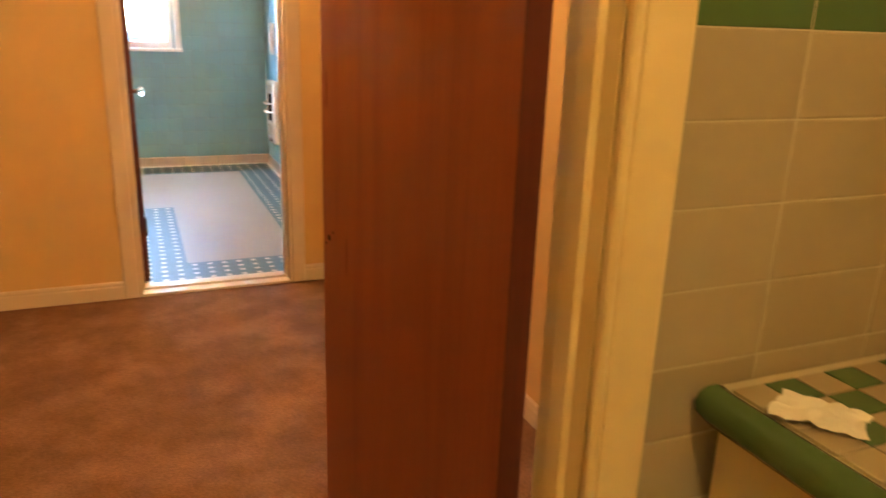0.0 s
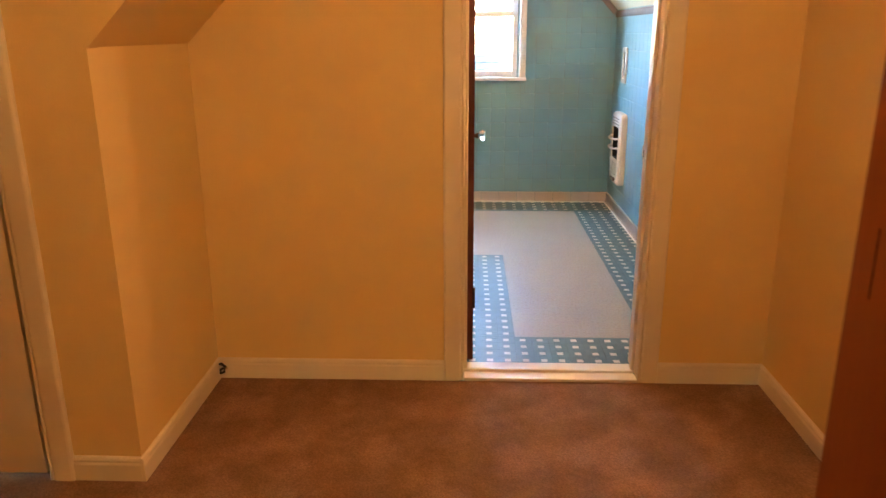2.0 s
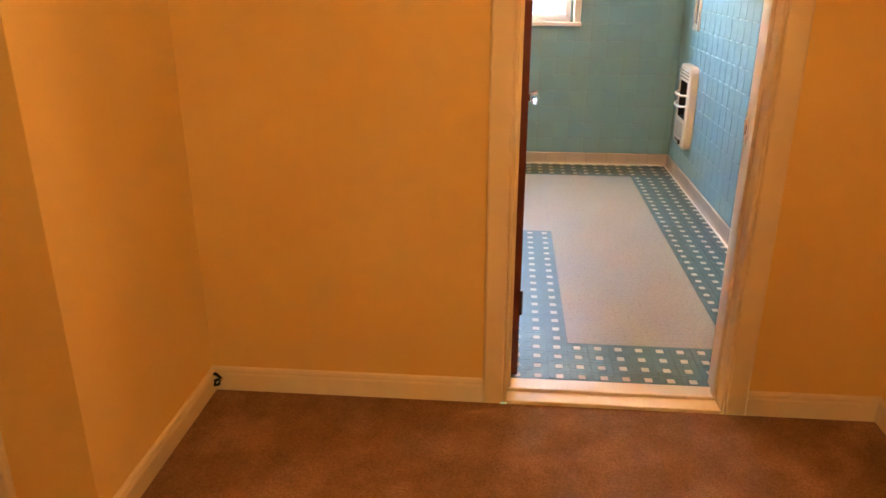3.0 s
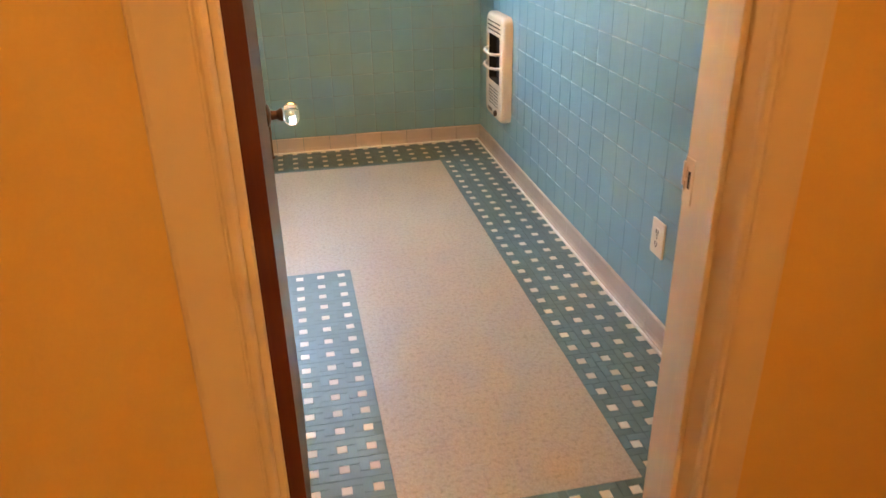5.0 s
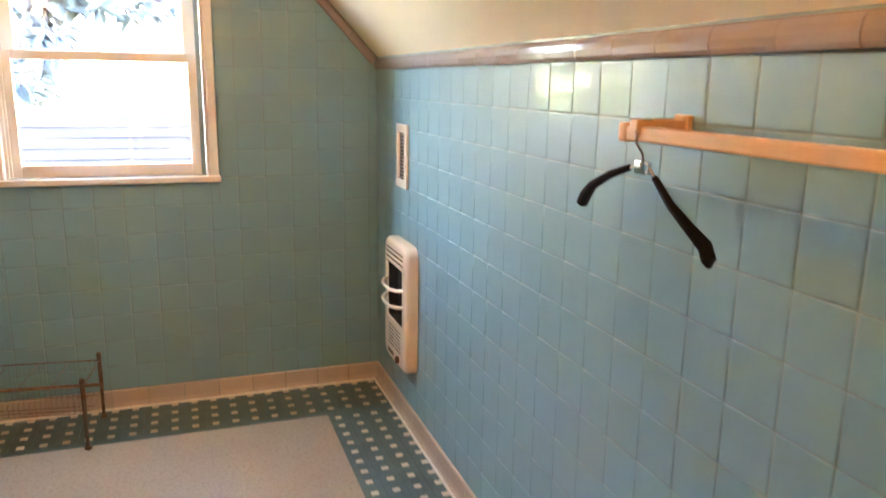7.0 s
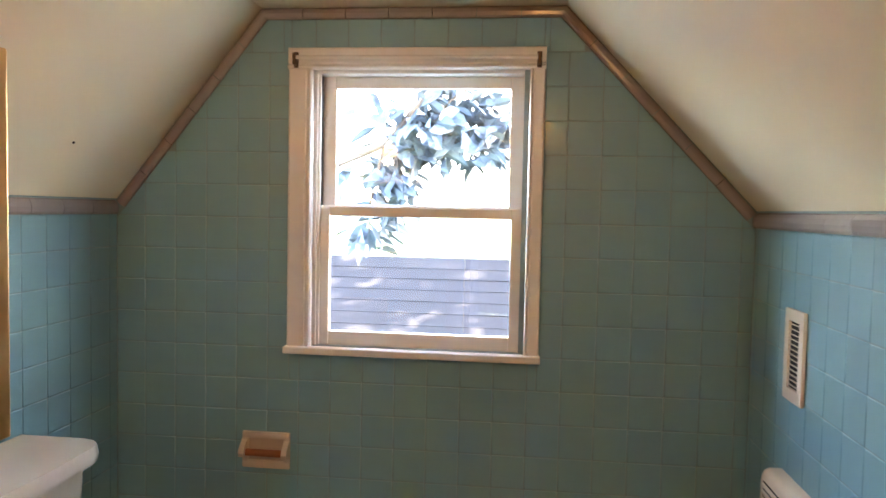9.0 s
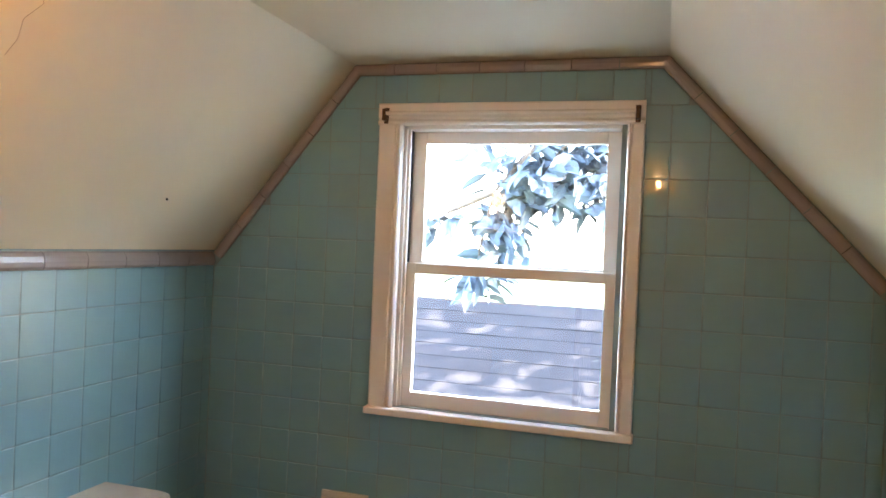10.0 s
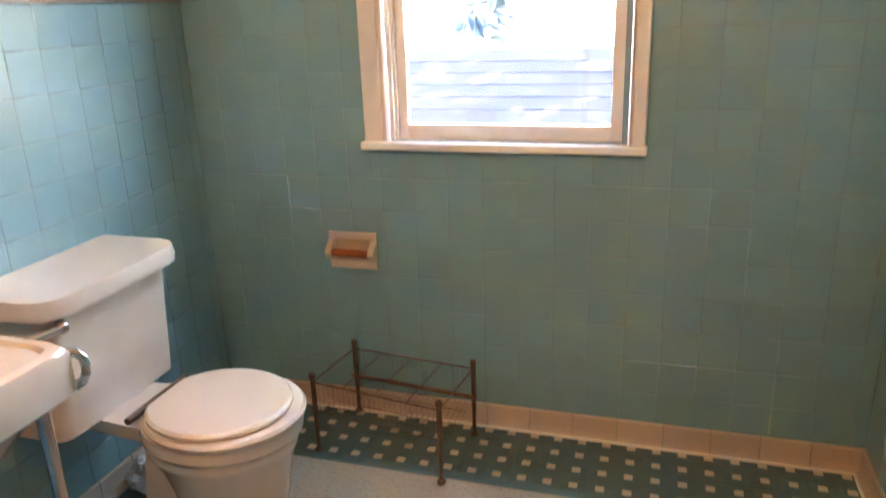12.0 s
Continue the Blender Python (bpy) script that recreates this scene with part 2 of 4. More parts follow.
def shrink(poly, d):
    """Moves the sides of a convex polygon, given counterclockwise, inwards."""
    out = poly
    for p, q in zip(poly, poly[1:] + poly[:1]):
        n = Vector((q[1] - p[1], p[0] - q[0]))
        if n.length < 1e-6:
            continue
        n.normalize()
        out = clip(out, n.x, n.y, n.x * p[0] + n.y * p[1] - d)
        if len(out) < 3:
            return []
    return out


PIECES = {}


def piece_mesh(name, poly, thick, edge, material):
    """A small slab with eased edges whose face lies at height 0."""
    key = (name, material.name, thick, tuple((round(p[0], 4), round(p[1], 4)) for p in poly))
    if key in PIECES:
        return PIECES[key]
    rings = [[(p[0], p[1], -thick) for p in poly], [(p[0], p[1], -edge) for p in poly]]
    eased_rings = [shrink(poly, edge * k) for k in (0.15, 0.5, 1.1, 1.9)]
    if all(len(q) == len(poly) for q in eased_rings):
        rings += [[(p[0], p[1], -edge * h) for p in q] for q, h in zip(eased_rings, (0.55, 0.24, 0.06, 0.0))]
    else:
        rings += [[(p[0], p[1], 0.0) for p in poly]]
    n = len(poly)
    verts = [v for r in rings for v in r]
    faces = [(i * n + k, i * n + (k + 1) % n, (i + 1) * n + (k + 1) % n, (i + 1) * n + k) for i in range(len(rings) - 1) for k in range(n)]
    faces.append(tuple(range((len(rings) - 1) * n, len(rings) * n)))
    me = bpy.data.meshes.new(name)
    me.from_pydata(verts, [], faces)
    for f in me.polygons:
        f.use_smooth = n <= f.index < len(faces) - 1
    me.materials.append(material)
    PIECES[key] = me
    return me


def tile_face(parent, name, material, o, u, v, grid_u, grid_v, outline, hole=None, gap=0.0018, thick=0.004, tilt=0.16, pick=None):
    """Lays tiles, each an object of its own, on the face at o with directions u and v. outline: convex, counterclockwise in (u, v)."""
    o, u, v = Vector(o), Vector(u), Vector(v)
    n = u.cross(v)
    rnd = random.Random(len(name) + int(1000 * abs(o.x + 3 * o.y)))
    for v0, v1 in zip(grid_v, grid_v[1:]):
        cols = grid_u(v0) if callable(grid_u) else grid_u
        for u0, u1 in zip(cols, cols[1:]):
            cells = [[(u0, v0), (u1, v0), (u1, v1), (u0, v1)]]
            if hole:
                hu0, hu1, hv0, hv1 = hole
                if u1 > hu0 and u0 < hu1 and v1 > hv0 and v0 < hv1:
                    c = cells[0]
                    mid = clip(clip(c, 1, 0, hu1), -1, 0, -hu0)
                    cells = [clip(c, 1, 0, hu0), clip(c, -1, 0, -hu1), clip(mid, 0, 1, hv0) if mid else [], clip(mid, 0, -1, -hv1) if mid else []]
            for c in cells:
                if len(c) < 3:
                    continue
                for p, q in zip(outline, outline[1:] + outline[:1]):
                    nn = Vector((q[1] - p[1], p[0] - q[0])).normalized()
                    c = clip(c, nn.x, nn.y, nn.x * p[0] + nn.y * p[1])
                    if len(c) < 3:
                        break
                if len(c) < 3 or area(c) < 0.0006:
                    continue
                c = shrink(c, gap / 2)
                if len(c) < 3 or area(c) < 0.0004:
                    continue
                cu, cv = sum(p[0] for p in c) / len(c), sum(p[1] for p in c) / len(c)
                me = piece_mesh(name, [(p[0] - cu, p[1] - cv) for p in c], thick, 0.0022, pick(v0) if pick else material)
                ob = new(name, me)
                ob.parent = parent
                rot = Matrix((u, v, n)).transposed().to_4x4()
                ob.matrix_basis = Matrix.Translation(o + u * cu + v * cv + n * rnd.uniform(-0.0003, 0.0003)) @ rot @ pose(
                    0, 0, 0, rnd.gauss(0, tilt), rnd.gauss(0, tilt), 0)


def strip_pieces(parent, name, material, start, along, out, up, profile, length, size, gap=0.0012, jog=0.0004):
    """Trim pieces, each an object, in a row: profile is in (out, up)."""
    start, along, out, up = Vector(start), Vector(along).normalized(), Vector(out), Vector(up)
    k = max(1, round(length / size))
    step = length / k
    key = (name, round(step, 4))
    if key not in PIECES:
        n = len(profile)
        verts = [(x, p[0], p[1]) for x in (-step / 2 + gap, step / 2 - gap) for p in profile]
        faces = [(i, (i + 1) % n, n + (i + 1) % n, n + i) for i in range(n)] + [tuple(range(n))[::-1], tuple(range(n, 2 * n))]
        bm = bmesh.new()
        vs = [bm.verts.new(p) for p in verts]
        for f in faces:
            bm.faces.new([vs[i] for i in f])
        bmesh.ops.recalc_face_normals(bm, faces=bm.faces)
        me = bpy.data.meshes.new(name)
        bm.to_mesh(me)
        bm.free()
        me.materials.append(material)
        PIECES[key] = me
    rot = Matrix((along, out, up)).transposed().to_4x4()
    for i in range(k):
        ob = new(name, PIECES[key])
        ob.parent = parent
        ob.matrix_basis = Matrix.Translation(start + along * (step * (i + 0.5)) + out * random.uniform(-jog, jog)) @ rot


def moulding(name, path_a, path_b, out, across, profile):
    """A straight moulding from a to b; profile in (across, out)."""
    a, b, out, across = Vector(path_a), Vector(path_b), Vector(out), Vector(across)
    return loft([[a + across * p[0] + out * p[1] for p in profile], [b + across * p[0] + out * p[1] for p in profile]])


# ---------------------------------------------------------------- the plan, in metres
XL, XR, YW = -2.25, 0.0, 3.294          # bathroom: left and right tile faces, window tile face
YD0, YD1 = 0.0, 0.14                    # door wall: hall face, bathroom face
DX0, DX1, DH = -1.165, -0.457, 2.02     # bathroom doorway
SX, SY = -1.247, 1.380                  # partition: tile face, end face
KNEE, FLAT = 1.525, 2.21                # foot of the slopes, flat ceiling
RX, LX = -0.64, -1.704                  # where the slopes meet the flat ceiling
WX0, WX1, WZ0, WZ1 = -1.512, -0.775, 1.02, 1.995   # window opening
P = 0.1165                              # tile pitch
B = 0.0016                              # tile thickness
CARPET = -0.015

# ---------------------------------------------------------------- setting: walls
wall_right = setting("wall_right", boxes((B, 0.16, YD1, 3.46, 0.0, 1.56)), M_GROUT, "aqua tiled bathroom wall under a sloped ceiling", "wall")
wall_left = setting("wall_left", boxes((XL - 0.16, XL - B, YD1, 3.46, 0.0, 1.56)), M_GROUT, "aqua tiled bathroom wall behind the toilet", "wall")
wall_window = setting("wall_window", boxes((XL - B, WX0, YW + B, 3.46, 0, 2.4), (WX1, B, YW + B, 3.46, 0, 2.4),
                                           (WX0, WX1, YW + B, 3.46, 0, WZ0), (WX0, WX1, YW + B, 3.46, WZ1, 2.4)),
                      M_GROUT, "aqua tiled gable wall round the window", "wall")
wall_partition = setting("wall_partition", boxes((XL - B, SX - B, YD1, SY - B, 0, 2.3)), M_GROUT, "aqua tiled partition behind the open door", "wall")
wall_door = setting("wall_door", boxes((-3.75, DX0 - 0.02, YD0, YD1, -0.1, 2.45), (DX1 + 0.02, 0.19, YD0, YD1, -0.1, 2.45),
                                       (DX0 - 0.02, DX1 + 0.02, YD0, YD1, DH + 0.02, 2.45)), M_HALL, "cream painted hall wall with the bathroom doorway", "wall")
wall_hall_right = setting("wall_hall_right", boxes((0.047, 0.19, -2.83, YD0, -0.1, 2.45)), M_HALL, "cream painted hall side wall", "wall")
wall_knee = setting("wall_knee", boxes((-2.33, -2.19, -0.69, YD0, -0.1, 1.34)), M_HALL, "low cream knee wall of the hall nook", "wall")
AX0, AX1, AH = -3.10, -2.492, 1.443     # access door opening
wall_face = setting("wall_face", joined([boxes((-3.75, AX0, -0.75, -0.69, -0.1, 2.45), (AX1, -2.19, -0.75, -0.69, -0.1, 2.45),
                                               (AX0, AX1, -0.75, -0.69, AH, 2.45)),
                                         prism([(-2.19, 1.328), (-1.07, 2.448), (-2.19, 2.448)], "y", -0.75, -0.69)]),
                    M_HALL, "cream wall with the low access door", "wall")
wall_hall_left = setting("wall_hall_left", boxes((-3.75, -3.6, -2.83, -0.75, -0.1, 2.45)), M_HALL, "cream painted hall end wall", "wall")
GX0, GX1 = -1.50, -0.64                 # washroom doorway
wall_washroom = setting("wall_washroom", boxes((-3.75, GX0 - 0.02, -2.944, -2.83, -0.1, 2.45), (GX1 + 0.02, 0.45, -2.944, -2.83, -0.1, 2.45),
                                               (GX0 - 0.02, GX1 + 0.02, -2.944, -2.83, 2.05, 2.45)), M_OLD_GROUT, "wall between hall and tan washroom", "wall")
setting("wall_hall_lining", boxes((-3.6, GX0 - 0.02, -2.83, -2.824, -0.1, 2.35), (GX1 + 0.02, 0.047, -2.83, -2.824, -0.1, 2.35)), M_HALL, "cream painted hall lining", "wall")
setting("wall_outer_washroom", boxes((-1.95, -1.85, -5.0, -2.944, 0, 2.45), (0.35, 0.45, -5.0, -2.944, 0, 2.45), (-1.95, 0.45, -5.1, -5.0, 0, 2.45)),
        M_OLD_TILE, "tan tiled washroom walls", "wall")

# ---------------------------------------------------------------- setting: ceilings and floors
ceiling_bath = setting("ceiling_bathroom", joined([
    prism([(LX, FLAT), (RX, FLAT), (RX, FLAT + 0.1), (LX, FLAT + 0.1)], "y", YD1, YW + B),
    prism([(RX, FLAT), (0.006, KNEE), (0.15, KNEE), (0.15, KNEE + 0.09), (RX, FLAT + 0.1)], "y", YD1, YW + B),
    prism([(XL - 0.006, KNEE), (LX, FLAT), (LX, FLAT + 0.1), (XL - 0.15, KNEE + 0.09), (XL - 0.15, KNEE)], "y", SY, YW + B)]),
    M_CEIL, "ivory painted ceiling sloping down to both sides", "ceiling")
setting("ceiling_hall", joined([boxes((-3.6, 0.047, -2.83, 0.0, 2.35, 2.45)),
                                prism([(-2.19, 1.33), (-1.17, 2.35), (-1.17, 2.44), (-2.25, 1.36)], "y", -0.69, 0.0)]), M_HALL, "cream hall ceiling with a sloped nook", "ceiling")
setting("ceiling_washroom", boxes((-1.95, 0.45, -5.0, -2.944, 2.3, 2.45)), M_CEIL, "painted washroom ceiling", "ceiling")
# Unseen roof shell, added so sun and sky don't leak into the rooms.
setting("roof_over", joined([boxes((-4.0, 0.5, -5.3, 0.13, 2.47, 2.52)), prism([(-2.6, 1.75), (-1.17, 2.85), (0.35, 1.75), (0.4, 1.8), (-1.17, 2.95), (-2.7, 1.8)], "y", 0.13, 3.6)]),
        M_SHINGLE, "unseen roof shell added to keep daylight out of the rooms", "roof")
floor_hall = setting("floor_hall", boxes((-3.75, 0.19, -2.83, -0.02, -0.12, CARPET)), M_CARPET, "worn reddish brown hall carpet", "carpet")
setting("floor_washroom", boxes((-1.95, 0.45, -5.0, -2.83, -0.12, -0.016)), M_OLD_TILE, "tan washroom floor", "floor")
floor_bath = setting("floor_bathroom", boxes((XL - 0.1, 0.1, 0.118, 3.4, -0.12, -0.003)), M_JOINT, "teal and ivory bordered linoleum bathroom floor", "floor")

# threshold
setting("threshold", joined([box(bmesh.new(), DX0, DX1, 0.045, 0.1165, -0.10, 0.008, 0.004), box(bmesh.new(), DX0, DX1, -0.0195, 0.0445, -0.10, -0.002, 0.004)]),
        M_TRIM, "worn white painted door threshold", "threshold")

# ---------------------------------------------------------------- setting: doorway trim
CASE = [(0, 0), (0, 0.010), (0.003, 0.014), (0.008, 0.015), (0.012, 0.0105), (0.014, 0.0105), (0.016, 0.0155), (0.021, 0.017), (0.073, 0.0185), (0.079, 0.0165), (0.082, 0.012), (0.082, 0)]


def doorway_trim(name, x0, x1, top, y, out, mat_, floor_z, label):
    """Casing round an opening on one wall face; out: -1 towards -y, 1 towards +y."""
    o = Vector((0, out, 0))
    parts = [moulding("c", (x0, y, floor_z), (x0, y, top), o, (-1, 0, 0), CASE),
             moulding("c", (x1, y, floor_z), (x1, y, top), o, (1, 0, 0), CASE),
             moulding("c", (x0 - 0.082, y, top), (x1 + 0.082, y, top), o, (0, 0, 1), CASE)]
    return setting(name, joined(parts), mat_, label, "trim")


doorway_trim("trim_bathroom_door", DX0, DX1, DH, YD0 - 0.0005, -1, M_TRIM, CARPET, "white gloss moulded casing of the bathroom doorway")
setting("trim_bathroom_jamb", joined([
    boxes((DX0 - 0.0195, DX0, 0.0005, YD1 - 0.0005, 0, DH), (DX1, DX1 + 0.0195, 0.0005, YD1 + 0.0195, 0, DH), (DX1 + 0.02, DX1 + 0.09, YD1 + 0.0005, YD1 + 0.0195, 0, DH), (DX0, DX1, 0.0005, YD1 - 0.0005, DH, DH + 0.0195)),
    box(bmesh.new(), DX1 - 0.012, DX1 - 0.0002, 0.045, 0.085, 0.009, DH, 0.003), box(bmesh.new(), DX0 + 0.0002, DX0 + 0.012, 0.045, 0.085, 0.009, DH, 0.003)]),
    M_TRIM, "white painted door jamb with stop", "trim")
doorway_trim("trim_access_door", AX0, AX1, AH, -0.7505, -1, M_TRIM, CARPET, "white casing of the low access door")
doorway_trim("trim_washroom_door", GX0, GX1, 2.03, -2.9505, -1, M_CABINET, -0.016, "yellowed casing inside the washroom doorway")
setting("trim_washroom_jamb", joined([
    boxes((GX0 - 0.0195, GX0, -2.9435, -2.8305, -0.01, 2.03), (GX1, GX1 + 0.0195, -2.9435, -2.8305, -0.01, 2.03), (GX0, GX1, -2.9435, -2.8305, 2.03, 2.0495)),
    box(bmesh.new(), GX1 - 0.013, GX1 - 0.0002, -2.915, -2.878, -0.01, 2.03, 0.003)]), M_CABINET, "yellowed painted washroom jamb", "trim")

BASEP = [(0, 0), (0.012, 0), (0.012, 0.062), (0.009, 0.071), (0.011, 0.077), (0.008, 0.086), (0.003, 0.090), (0, 0.090)]


def base_run(name, a, b, out):
    """Skirting from a to b; profile in (out, up)."""
    a, b, out = Vector(a), Vector(b), Vector(out)
    rings = [[p + out * q[0] + Vector((0, 0, q[1])) for q in BASEP] for p in (a, b)]
    return setting(name, loft(rings), M_TRIM, "white painted hall baseboard", "baseboard")


zc = CARPET - 0.006
base_run("baseboard_1", (-2.19, -0.0005, zc), (DX0 - 0.083, -0.0005, zc), (0, -1, 0))
base_run("baseboard_2", (DX1 + 0.083, -0.0005, zc), (0.047, -0.0005, zc), (0, -1, 0))
base_run("baseboard_3", (-2.1895, -0.763, zc), (-2.1895, -0.0135, zc), (1, 0, 0))
base_run("baseboard_4", (AX1 + 0.083, -0.7505, zc), (-2.1900, -0.7505, zc), (0, -1, 0))
base_run("baseboard_5", (0.0465, -2.82, zc), (0.0465, -0.0135, zc), (-1, 0, 0))

# ---------------------------------------------------------------- window
window = tagged(thing("window_1", (-1.145, YW, 0.99), "white painted double-hung window in the tiled gable", "window"), kind="structure")
WCASE = [(0, 0), (0, 0.020), (0.006, 0.026), (0.012, 0.026), (0.016, 0.019), (0.022, 0.018), (0.026, 0.022), (0.080, 0.022), (0.086, 0.018), (0.088, 0)]
yo = YW + 0.001
part("window_frame", joined([
    moulding("c", (WX0, yo, 1.018), (WX0, yo, WZ1), (0, -1, 0), (-1, 0, 0), WCASE),
    moulding("c", (WX1 + 0.018, yo, 1.018), (WX1 + 0.018, yo, WZ1), (0, -1, 0), (1, 0, 0), [(a * 0.6, b) for a, b in WCASE]),
    moulding("c", (WX0 - 0.088, yo, WZ1), (WX1 + 0.071, yo, WZ1), (0, -1, 0), (0, 0, 1), [(a * 0.86, b * 1.05) for a, b in WCASE]),
    boxes((WX0, WX0 + 0.012, YW + 0.002, 3.455, 1.02, WZ1), (WX1 + 0.006, WX1 + 0.018, YW + 0.002, 3.455, 1.02, WZ1), (WX0, WX1 + 0.018, YW + 0.002, 3.455, WZ1 - 0.012, WZ1),
          (WX0 + 0.012, WX0 + 0.022, YW + 0.012, YW + 0.022, 1.02, WZ1 - 0.012), (WX1 - 0.004, WX1 + 0.006, YW + 0.012, YW + 0.022, 1.02, WZ1 - 0.012))]), M_WINTRIM, window)
# Thin solid black strip up the left side of the upper sash.
part("sash_channel", boxes((WX0 + 0.0122, WX0 + 0.0180, YW + 0.030, YW + 0.058, 1.521, WZ1 - 0.0135)), M_NEAR_BLACK, window, "thin black strip beside the upper sash")
part("window_sill", joined([box(bmesh.new(), WX0 - 0.094, WX1 + 0.076, YW - 0.042, YW + 0.09, 0.992, 1.0175, 0.006, 3),
                            boxes((WX0, WX1 + 0.018, YW + 0.09, 3.52, 0.97, 1.01))]), M_WINTRIM, window)


def sash(name, x0, x1, z0, z1, y0, y1, stile, top, bottom):
    s = part(name, joined([box(bmesh.new(), x0, x0 + stile, y0, y1, z0, z1, 0.003), box(bmesh.new(), x1 - stile, x1, y0, y1, z0, z1, 0.003),
                           box(bmesh.new(), x0 + stile, x1 - stile, y0, y1, z1 - top, z1, 0.003), box(bmesh.new(), x0 + stile, x1 - stile, y0, y1, z0, z0 + bottom, 0.003)]), M_WINTRIM, window)
    pane = part("pane", boxes((x0 + stile - 0.006, x1 - stile + 0.006, (y0 + y1) / 2 - 0.0015, (y0 + y1) / 2 + 0.0015, z0 + bottom - 0.006, z1 - top + 0.006)), M_GLASS, s, "clear window pane")
    pane.visible_shadow = False
    return s


sash("upper_sash", WX0 + 0.013, WX1 + 0.005, 1.495, WZ1 - 0.013, YW + 0.062, YW + 0.094, 0.052, 0.040, 0.032)
sash("lower_sash", WX0 + 0.013, WX1 + 0.005, 1.019, 1.520, YW + 0.026, YW + 0.058, 0.040, 0.036, 0.050)
shade_rod = part("curtain_rod", tube(bmesh.new(), [(WX0 - 0.055, YW - 0.045, 2.030), (WX1 + 0.045, YW - 0.045, 2.030)], 0.0065, 10), M_WINTRIM, window, "thin white curtain rod", True)
for xx in (WX0 - 0.058, WX1 + 0.048):
    part("rod_bracket", joined([box(bmesh.new(), xx - 0.006, xx + 0.006, YW - 0.055, YW - 0.0235, 2.005, 2.045, 0.003),
                                box(bmesh.new(), xx - 0.008, xx + 0.008, YW - 0.027, YW - 0.0225, 1.998, 2.052, 0.001)]), M_DARKMETAL, window, "dark metal rod bracket")

# ---------------------------------------------------------------- bathroom door, open against the partition
door = tagged(thing("door_1", (-1.147, 0.135, 0.012), "open dark wooden bathroom door with a glass knob", "door"), kind="structure")
TURN = Matrix.Translation((-1.147, 0.135, 0)) @ pose(0, 0, 0, 0, 0, 1.0) @ Matrix.Translation((1.147, -0.135, 0))


def turned(bm, m=TURN):
    bm.transform(m)
    return bm


part("door_leaf", turned(box(bmesh.new(), -1.165, -1.130, 0.136, 0.862, 0.012, 2.005, 0.002)), M_DARKDOOR, door)
part("hinge_edge", turned(boxes((-1.166, -1.129, 0.1335, 0.1355, 0.012, 2.005))), M_DOOREDGE, door, "dark stained door edge")
for zz in (0.25, 1.72):
    part("hinge", turned(tube(bmesh.new(), [(-1.126, 0.130, zz), (-1.126, 0.130, zz + 0.09)], 0.006, 8)), M_DARKMETAL, door, "dark metal hinge", True)


def glass_knob(parent, x, y, z, sx, metal, m=None):
    """Rosette, neck and faceted glass ball on one side of a leaf; sx is the way it stands out."""
    def turn_about(profile, sides, smooth_ring=True):
        return loft([[(x + sx * d, y + r * math.cos(2 * math.pi * k / sides), z + r * math.sin(2 * math.pi * k / sides)) for k in range(sides)] for d, r in profile])
    rose = part("rosette", turned(turn_about([(0, 0.026), (0.003, 0.026), (0.007, 0.021), (0.009, 0.012), (0.022, 0.010), (0.030, 0.015), (0.036, 0.015)], 16), m or Matrix()), metal, parent, "dark metal rosette", True)
    part("knob", turned(turn_about([(0.036, 0.012), (0.040, 0.020), (0.050, 0.027), (0.062, 0.027), (0.070, 0.020), (0.073, 0.008)], 8), m or Matrix()), M_KNOB, rose, "faceted clear glass knob")


glass_knob(door, -1.130, 0.805, 0.885, 1, M_DARKMETAL, TURN)
part("latch_plate", turned(boxes((-1.158, -1.137, 0.8615, 0.8635, 0.82, 0.93))), M_DARKMETAL, door, "dark latch plate")

strike = thing("strike_plate", (DX1, 0.145, 0.88), "worn painted strike plate on the door jamb", "strike plate")
part("plate", joined([boxes((DX1 - 0.0015, DX1 - 0.0002, 0.132, 0.1405, 0.862, 0.940), (DX1 - 0.0015, DX1 - 0.0002, 0.1495, 0.1592, 0.862, 0.940),
                      (DX1 - 0.0015, DX1 - 0.0002, 0.1405, 0.1495, 0.862, 0.888), (DX1 - 0.0015, DX1 - 0.0002, 0.1405, 0.1495, 0.918, 0.940)),
                      box(bmesh.new(), DX1 - 0.004, DX1 - 0.0003, 0.1575, 0.1625, 0.890, 0.932, 0.0015)]), M_TRIM, strike)
# Shallow black inlay; the hole's shade is in its colour.
part("latch_hole", boxes((DX1 - 0.0010, DX1 - 0.0003, 0.1405, 0.1495, 0.888, 0.918)), M_NEAR_BLACK, strike, "dark latch hole")
part("chip", boxes((DX1 - 0.0022, DX1 - 0.0012, 0.1535, 0.1570, 0.884, 0.898), (DX1 - 0.0022, DX1 - 0.0012, 0.1510, 0.1525, 0.905, 0.925)), M_PLATE, strike, "bare metal where the paint chipped")

# ---------------------------------------------------------------- low access door in the hall
door2 = tagged(thing("door_2", (-2.8, -0.72, 0.0), "closed low white painted access door", "door"), kind="structure")
part("door_leaf", box(bmesh.new(), AX0 + 0.004, AX1 - 0.017, -0.750, -0.722, 0.0, AH - 0.006, 0.003), M_TRIM, door2)
kn = part("cabinet_knob", loft([[(-2.540 + r * math.cos(a), -0.750 - d, 1.115 + r * math.sin(a)) for a in [2 * math.pi * k / 14 for k in range(14)]]
                                for d, r in ((0, 0.009), (0.012, 0.008), (0.018, 0.016), (0.026, 0.018), (0.032, 0.012), (0.034, 0.004))]), M_TRIM, door2, "small white painted knob", True)
